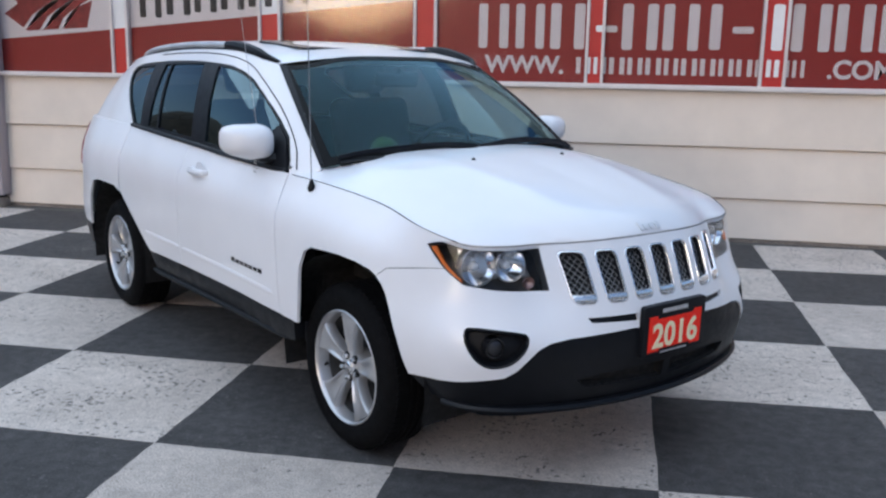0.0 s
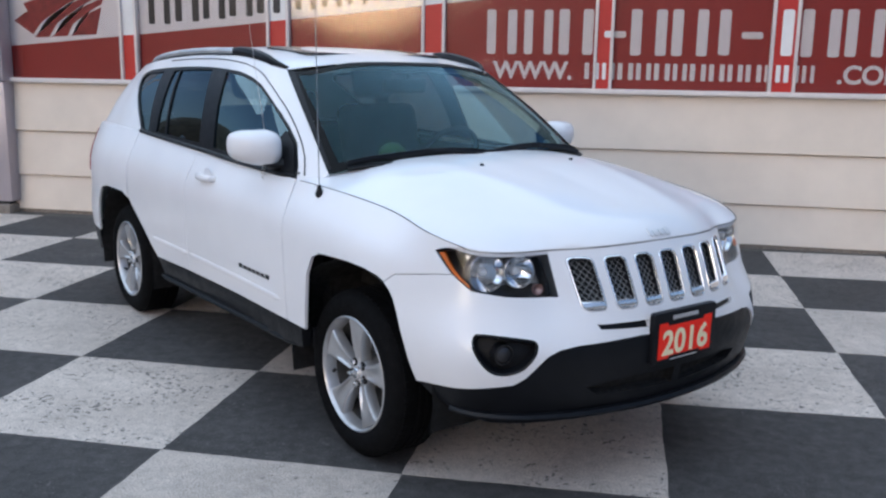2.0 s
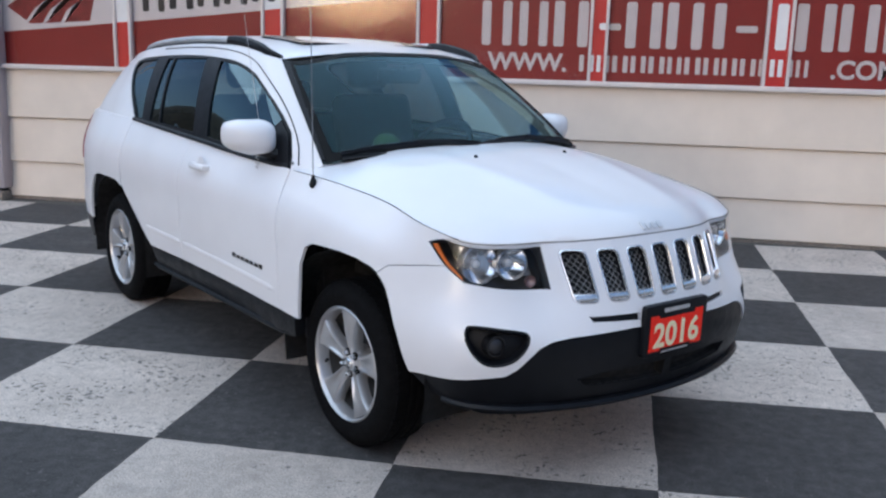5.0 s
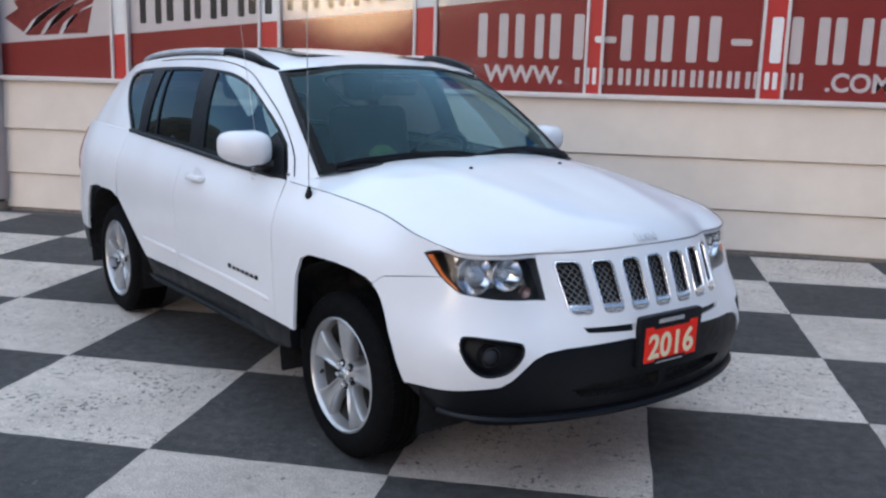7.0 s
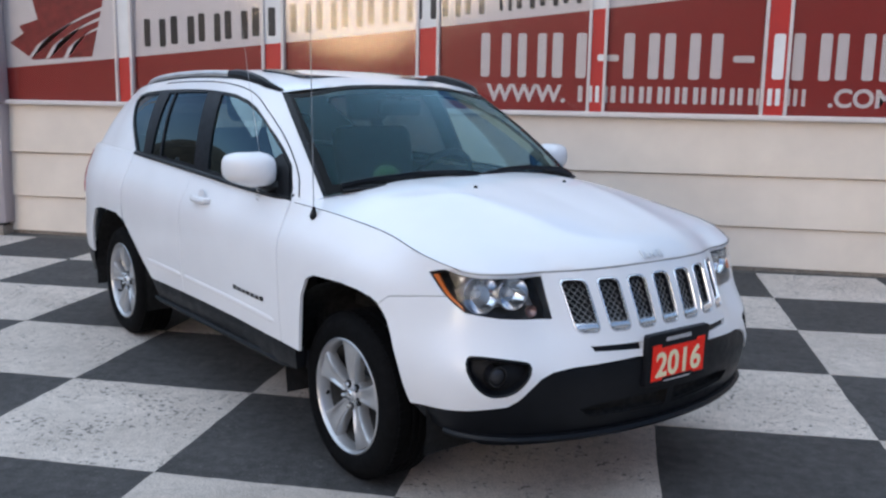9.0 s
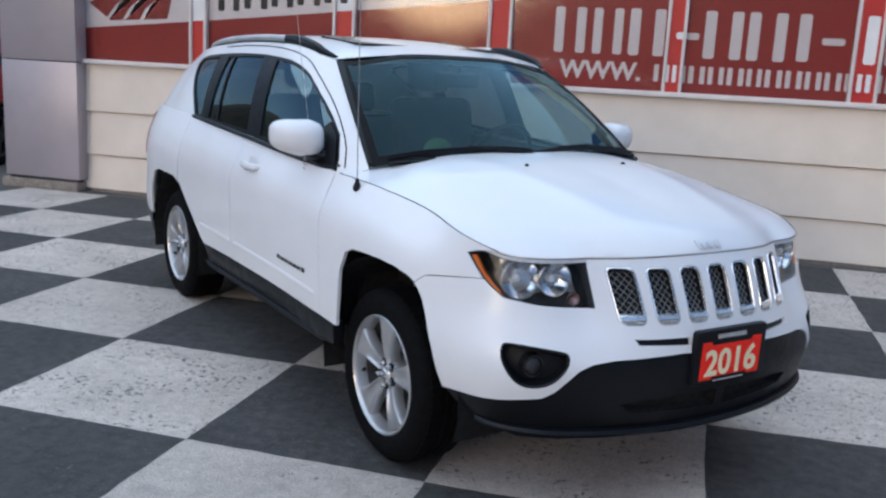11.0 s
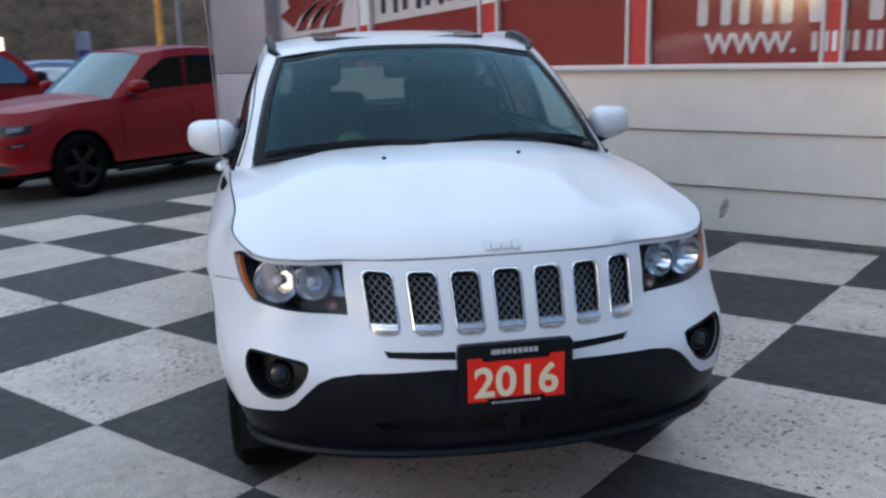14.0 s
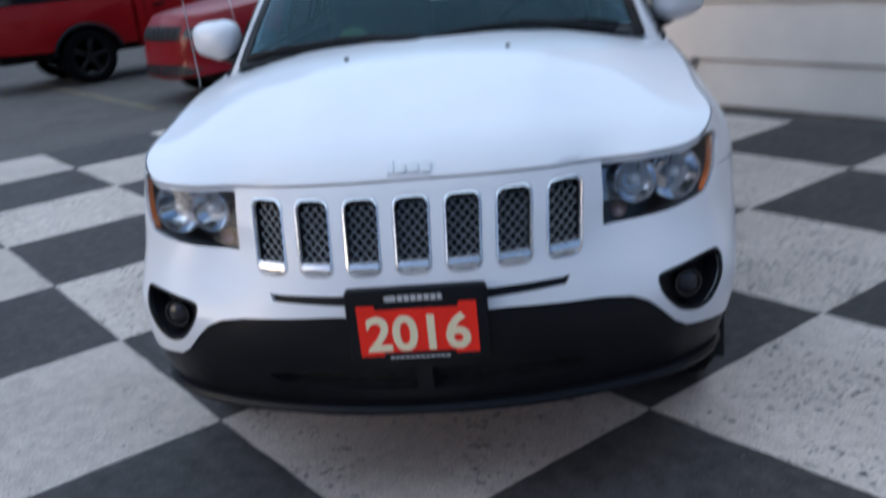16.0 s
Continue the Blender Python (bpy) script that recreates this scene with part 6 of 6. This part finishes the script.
patch(suv, suv_low, [("y", 0.78, 0.668), ("y", 0.69, 0.66), ("y", 0.69, 0.645), ("y", 0.78, 0.65)], M_FAR_LAMP, "running_lamp", 0.014)
for k in (1, -1):
    bm = mirror_shell()
    bm.transform(Matrix.Translation((-0.86, 0.985 * k, 1.245)) @ Matrix.Diagonal((1.1, 1.1 * k, 1.1, 1)))
    m = part("wing_mirror", bm, M_RED, suv, "red wing mirror")
    part("mirror_foot", tube([(-0.84, 0.83 * k, 1.14), (-0.85, 0.93 * k, 1.15)], 0.03, 8), M_BLACK, m)
    part("sill_cladding", box(-2.4, -0.5, 0.86 * k, 0.93 * k, 0.25, 0.33, 0.02), M_BLACK, suv)
    part("door_seam", tube([(-1.78, 0.951 * k, 0.36), (-1.78, 0.948 * k, 0.75), (-1.78, 0.925 * k, 1.02)], 0.004, 5), M_BLACK, suv)
    part("door_seam", tube([(-0.62, 0.957 * k, 0.36), (-0.62, 0.955 * k, 0.75), (-0.64, 0.92 * k, 1.02)], 0.004, 5), M_BLACK, suv)
for y in (-0.30, 0.30):
    part("bonnet_vent", slab(rounded(-0.12, 0.12, -0.05, 0.05, 0.02), 0.012, lambda u, v, d: (-0.02 + u, y + v, 1.128 + d - 0.07 * u), 0.003), M_BLACK, suv, "dark bonnet vent")


def pickup():
    ob = tagged(new("pickup_truck"), "red crew-cab pickup truck with dark windows parked on the lot", "truck", group="vehicles parked on the lot")
    ob.matrix_basis = pose(-12.75, 6.27, -0.215, 0, 0, 90)
    # side profile of cab and bed in (x, z), front axle at 0
    def prism(poly, y0, y1, inset_top, z_ref, nm, mat, bev=0.02):
        bm = bmesh.new()
        rings = []
        for yy in (y0, y1):
            rings.append([bm.verts.new((x, yy - math.copysign(max(0.0, z - z_ref) * inset_top, yy), z)) for x, z in poly])
        bm.faces.new(rings[0])
        bm.faces.new(rings[1][::-1])
        for j in range(len(poly)):
            bm.faces.new((rings[0][j], rings[0][(j + 1) % len(poly)], rings[1][(j + 1) % len(poly)], rings[1][j]))
        bmesh.ops.recalc_face_normals(bm, faces=bm.faces)
        bmesh.ops.bevel(bm, geom=list(bm.edges), offset=bev, segments=2, affect="EDGES", profile=0.6)
        return part(nm, bm, mat, ob)

    def arch_path(xc, r, z_low):
        return [(xc + r * math.cos(radians(a)), max(z_low, 0.40 + r * math.sin(radians(a)))) for a in np.linspace(0, 180, 11)]

    cab = [(0.95, 0.50), (0.98, 0.80), (0.93, 1.10), (0.55, 1.17), (-0.34, 1.25), (-0.74, 1.51), (-1.10, 1.84), (-1.47, 1.91), (-2.36, 1.91), (-2.56, 1.85), (-2.72, 1.28), (-2.74, 0.52), (-0.60, 0.50)] + arch_path(0.0, 0.54, 0.50)[::-1]
    prism(cab, -0.97, 0.97, 0.30, 1.25, "cab", M_RED_TRUCK, 0.012)
    bed = [(-2.78, 1.33), (-4.95, 1.33), (-4.98, 0.62), (-4.30, 0.58)] + arch_path(-3.60, 0.54, 0.58)[::-1] + [(-2.78, 0.58)]
    prism(bed, -0.985, 0.985, 0.05, 0.9, "cargo_bed", M_RED_TRUCK, 0.012)
    part("bed_cover", box(-4.93, -3.24, -0.90, 0.90, 1.325, 1.375, 0.02), M_BLACK, ob, "black bed cover")
    part("rear_glass", slab([(-0.62, 1.36), (0.62, 1.36), (0.56, 1.76), (-0.56, 1.76)], 0.004, lambda u, v, d: (-2.735 + (v - 1.28) * 0.28 - d, u, v)), M_SIDE_DARK, ob, "dark rear window", smooth=False)
    part("tool_box", box(-4.6, -3.2, -0.85, 0.85, 1.30, 1.70, 0.04), M_BLACK, ob, "black covered load on the bed")
    part("frame_rail", box(-4.9, 0.8, -0.7, 0.7, 0.45, 0.72), M_LINER_SHADE, ob)
    for k in (1, -1):
        for nm, g in (("front_glass", [(-0.84, 1.32), (-1.70, 1.35), (-1.70, 1.80), (-1.32, 1.80), (-1.10, 1.68)]), ("rear_glass", [(-1.84, 1.355), (-2.50, 1.38), (-2.46, 1.80), (-1.84, 1.805)])):
            part(nm, slab(g, 0.004, lambda u, v, d: (u, (0.974 + d - max(0.0, v - 1.25) * 0.30) * k, v)), M_TEAL_GLASS if nm == "front_glass" else M_SIDE_DARK, ob, "truck side window", smooth=False)
            part("glass_backing", slab(g, 0.002, lambda u, v, d: (u, (0.971 + d - max(0.0, v - 1.25) * 0.30) * k, v)), M_SEAT, ob, smooth=False)
        for xh in (-1.58, -2.34):
            part("door_handle", box(xh - 0.10, xh + 0.10, 0.965 * k, 0.995 * k, 1.12, 1.155, 0.01), M_BLACK, ob, "black door handle")
        for xs in (-0.74, -1.77, -2.58):
            part("door_seam", box(xs - 0.004, xs + 0.004, 0.968 * k, 0.9725 * k, 0.60, 1.24), M_BLACK, ob)
        bm = mirror_shell()
        bm.transform(Matrix.Translation((-0.74, 1.09 * k, 1.40)) @ Matrix.Diagonal((1.2, 1.1 * k, 1.7, 1)))
        part("wing_mirror", bm, M_BLACK, ob)
        part("fender_flare", tube([(-3.60 + 0.56 * math.cos(radians(a)), 0.985 * k, 0.40 + 0.55 * math.sin(radians(a))) for a in np.linspace(12, 168, 15)], 0.035, 6), M_BLACK, ob, "black wheel arch flare")
    for xc in (0.0, -3.60):
        for k in (1, -1):
            far_wheel(ob, xc, 0.97, 0.44, k, M_WHEEL_BLACK)
    ws = [(-0.38, -0.80, 1.27), (-0.38, 0.80, 1.27), (-1.12, 0.66, 1.84), (-1.12, -0.66, 1.84)]
    bm = bmesh.new()
    bm.faces.new([bm.verts.new((x + 0.012, y, z + 0.012)) for x, y, z in ws])
    part("windscreen", bm, M_PALE_GLASS, ob, smooth=False)
    part("rear_bumper", box(-5.18, -4.99, -0.9, 0.9, 0.52, 0.70, 0.03), M_CHROME, ob)
    return ob


pickup()


def far_car(x, y, turn, paint, label, size=1.0):
    return vehicle("parked_car", label, paint, SUV_ROWS, SUV_UP, (0.0, -2.915), 0.35, 0.93, -0.5, M_PALE_GLASS, SUV_GLASS, pose(x, y, -0.215, 0, 0, turn) @ Matrix.Scale(size, 4), M_WHEEL_BLACK)


far_car(-22.6, 12.0, 150, M_BLUE, "blue parked car far across the lot")
far_car(-19.2, 9.92, 150, M_SILVER_PAINT, "silver parked car far across the lot", 0.9)

# far office trailer, poles and a lit sign
M_TRAILER = plain("trailer_white", (0.80, 0.80, 0.82), 0.5, var=0.08, scale=1.5)
trailer = tagged(new("office_trailer"), "white flat-roofed office trailer with dark windows", "trailer")
trailer.matrix_basis = pose(-23.9, 4.68, -0.215, 0, 0, 112.7)
part("wall", box(-4, 4, -1.5, 1.5, 0.5, 3.3, 0.04), M_TRAILER, trailer)
part("roof", box(-4.15, 4.15, -1.65, 1.65, 3.3, 3.45, 0.04), M_TRAILER, trailer)
part("skirting", box(-3.9, 3.9, -1.4, 1.4, -0.006, 0.5), M_LINER_SHADE, trailer)
for xw, hw in ((-2.6, 0.5), (-0.6, 0.5), (2.1, 0.3), (3.25, 0.45)):
    w = part("window", box(xw - hw, xw + hw, -1.53, -1.50, 2.1, 2.68), M_BLACK_GLOSS, trailer, "dark window")
    part("window_frame", box(xw - hw - 0.05, xw + hw + 0.05, -1.515, -1.50, 2.05, 2.73), M_TRIM, w)


def pole(x, y, h, r, mat, name, label):
    p = tagged(new(name), label, "pole")
    p.matrix_basis = pose(x, y, -0.21)
    part("shaft", tube([(0, 0, -0.006), (0, 0, h * 0.5), (0, 0, h)], [r, r * 0.85, r * 0.7], 12), mat, p)
    part("base_plate", box(-r * 2, r * 2, -r * 2, r * 2, -0.006, 0.04, 0.01), M_CONCRETE, p)
    return p


# The post's colour carries the orange light of the low sun.
M_WOOD_POST = plain("sunset_lit_timber", (0.85, 0.36, 0.07), 0.7, var=0.25, scale=4)
M_GALV = plain("galvanised_pole", (0.30, 0.30, 0.31), 0.5, metal=0.5, var=0.1)
pole(-14.6, 10.1, 7.0, 0.085, M_WOOD_POST, "timber_post", "timber post at the lot's edge, coloured orange for the low sun on it")
pole(-16.0, 11.7, 8.0, 0.06, M_GALV, "lamp_post", "tall grey metal pole beside the lot")
banner = tagged(new("banner"), "small white and violet cloth banner on a thin pole", "banner")
banner.matrix_basis = pose(-20.0, 11.3, -0.215, 0, 0, 62)
part("pole", tube([(0, 0, -0.006), (0, 0, 2.5)], 0.025, 8), M_GALV, banner)
for nm, z0, z1, c in (("upper_cloth", 1.95, 2.45, (0.36, 0.36, 0.42)), ("lower_cloth", 1.30, 1.945, (0.10, 0.07, 0.30))):
    bm = bmesh.new()
    grid = [[bm.verts.new((0.03 + 0.32 * i / 8, -0.04 * math.sin(i * 0.9 + 2 * j / 6), z0 + (z1 - z0) * j / 6)) for i in range(9)] for j in range(7)]
    for a, b in zip(grid, grid[1:]):
        for i in range(8):
            bm.faces.new((a[i], a[i + 1], b[i + 1], b[i]))
    part(nm, bm, plain("banner_" + nm, c, 0.8), banner)
sign_m, sign_nt, sign_b = material("lit_sign_face")
set_in(sign_b, Base_Color=(0.9, 0.85, 0.7, 1), Emission_Color=(1.0, 0.88, 0.62, 1), Emission_Strength=1.6)
sign = tagged(new("lit_sign"), "small glowing sign box on a pole", "sign")
sign.matrix_basis = pose(-23.5, 10.86, -0.215, 0, 0, 62)
part("box", box(-0.21, 0.21, -0.08, 0.08, 1.82, 2.42, 0.02), M_GALV, sign)
part("face", box(-0.18, 0.18, -0.095, -0.081, 1.85, 2.39), sign_m, sign, "glowing pale face")
part("pole", tube([(0, 0, -0.006), (0, 0, 1.8)], 0.05, 10), M_GALV, sign)

# worn yellow bay lines on the lot
M_YELLOW = speckled("worn_yellow_line", (0.22, 0.18, 0.11), (0.17, 0.14, 0.09), (0.27, 0.22, 0.13), (0.11, 0.10, 0.09), (0.44, 0.58))
for y in (2.1, 5.0):
    bm = slab([(-13.0, y - 0.05), (-7.7, y - 0.05), (-7.7, y + 0.05), (-13.0, y + 0.05)], 0.004, lambda u, v, d: (u, v, -0.2135 + d))
    tagged(part("parking_line", bm, M_YELLOW, smooth=False), "worn yellow painted line on the asphalt", "road marking", kind="structure")

# ---- painted checkerboard ----
pad = tagged(new("pavement"), "asphalt painted as a large black and white checkerboard", "pavement", kind="structure")


SKEW = (0.0, 0.0225, 0.045)      # the eastern columns run a little askew of the wall


def square_mesh(mat, seed, name, skew):
    """A square of thick paint with slightly uneven edges."""
    rnd = random.Random(seed)
    h, n = SQ / 2, 14
    pts = []
    for cx, cy, dx, dy in ((-h, -h, 1, 0), (h, -h, 0, 1), (h, h, -1, 0), (-h, h, 0, -1)):
        for k in range(n):
            t = 2 * h * k / n
            j = rnd.uniform(-0.0035, 0.0035) if k else 0
            x = cx + dx * t + dy * j
            pts.append((x, cy + dy * t + dx * j + skew * x))
    return finish(slab(pts, 0.006, lambda u, v, d: (u, v, d - 0.0055)), name, mat, False)


WHITE_MESH = [[square_mesh(M_WHITE_SQ, s, "white_square", k) for s in range(4)] for k in SKEW]
DARK_MESH = [[square_mesh(M_DARK_SQ, s + 9, "dark_square", k) for s in range(4)] for k in SKEW]
for i in range(-5, 9):
    bend = 0 if i < 1 else 1 if i == 1 else 2
    drift = (0.0, 0.01125, 0.0225 + 0.045 * (i - 1.5))[bend] * SQ
    for j in range(-7, 4):
        white = (i + j) % 2 == 0
        name = "white_square" if white else "dark_square"
        ob = part(name, (WHITE_MESH if white else DARK_MESH)[bend][(i * 3 + j * 5) % 4], None, pad)
        ob.matrix_basis = pose((i + 0.5) * SQ, (j + 0.5) * SQ + drift, 0.0006 if white else 0.0, 0, 0, 180 * ((i * 7 + j * 3) % 2))
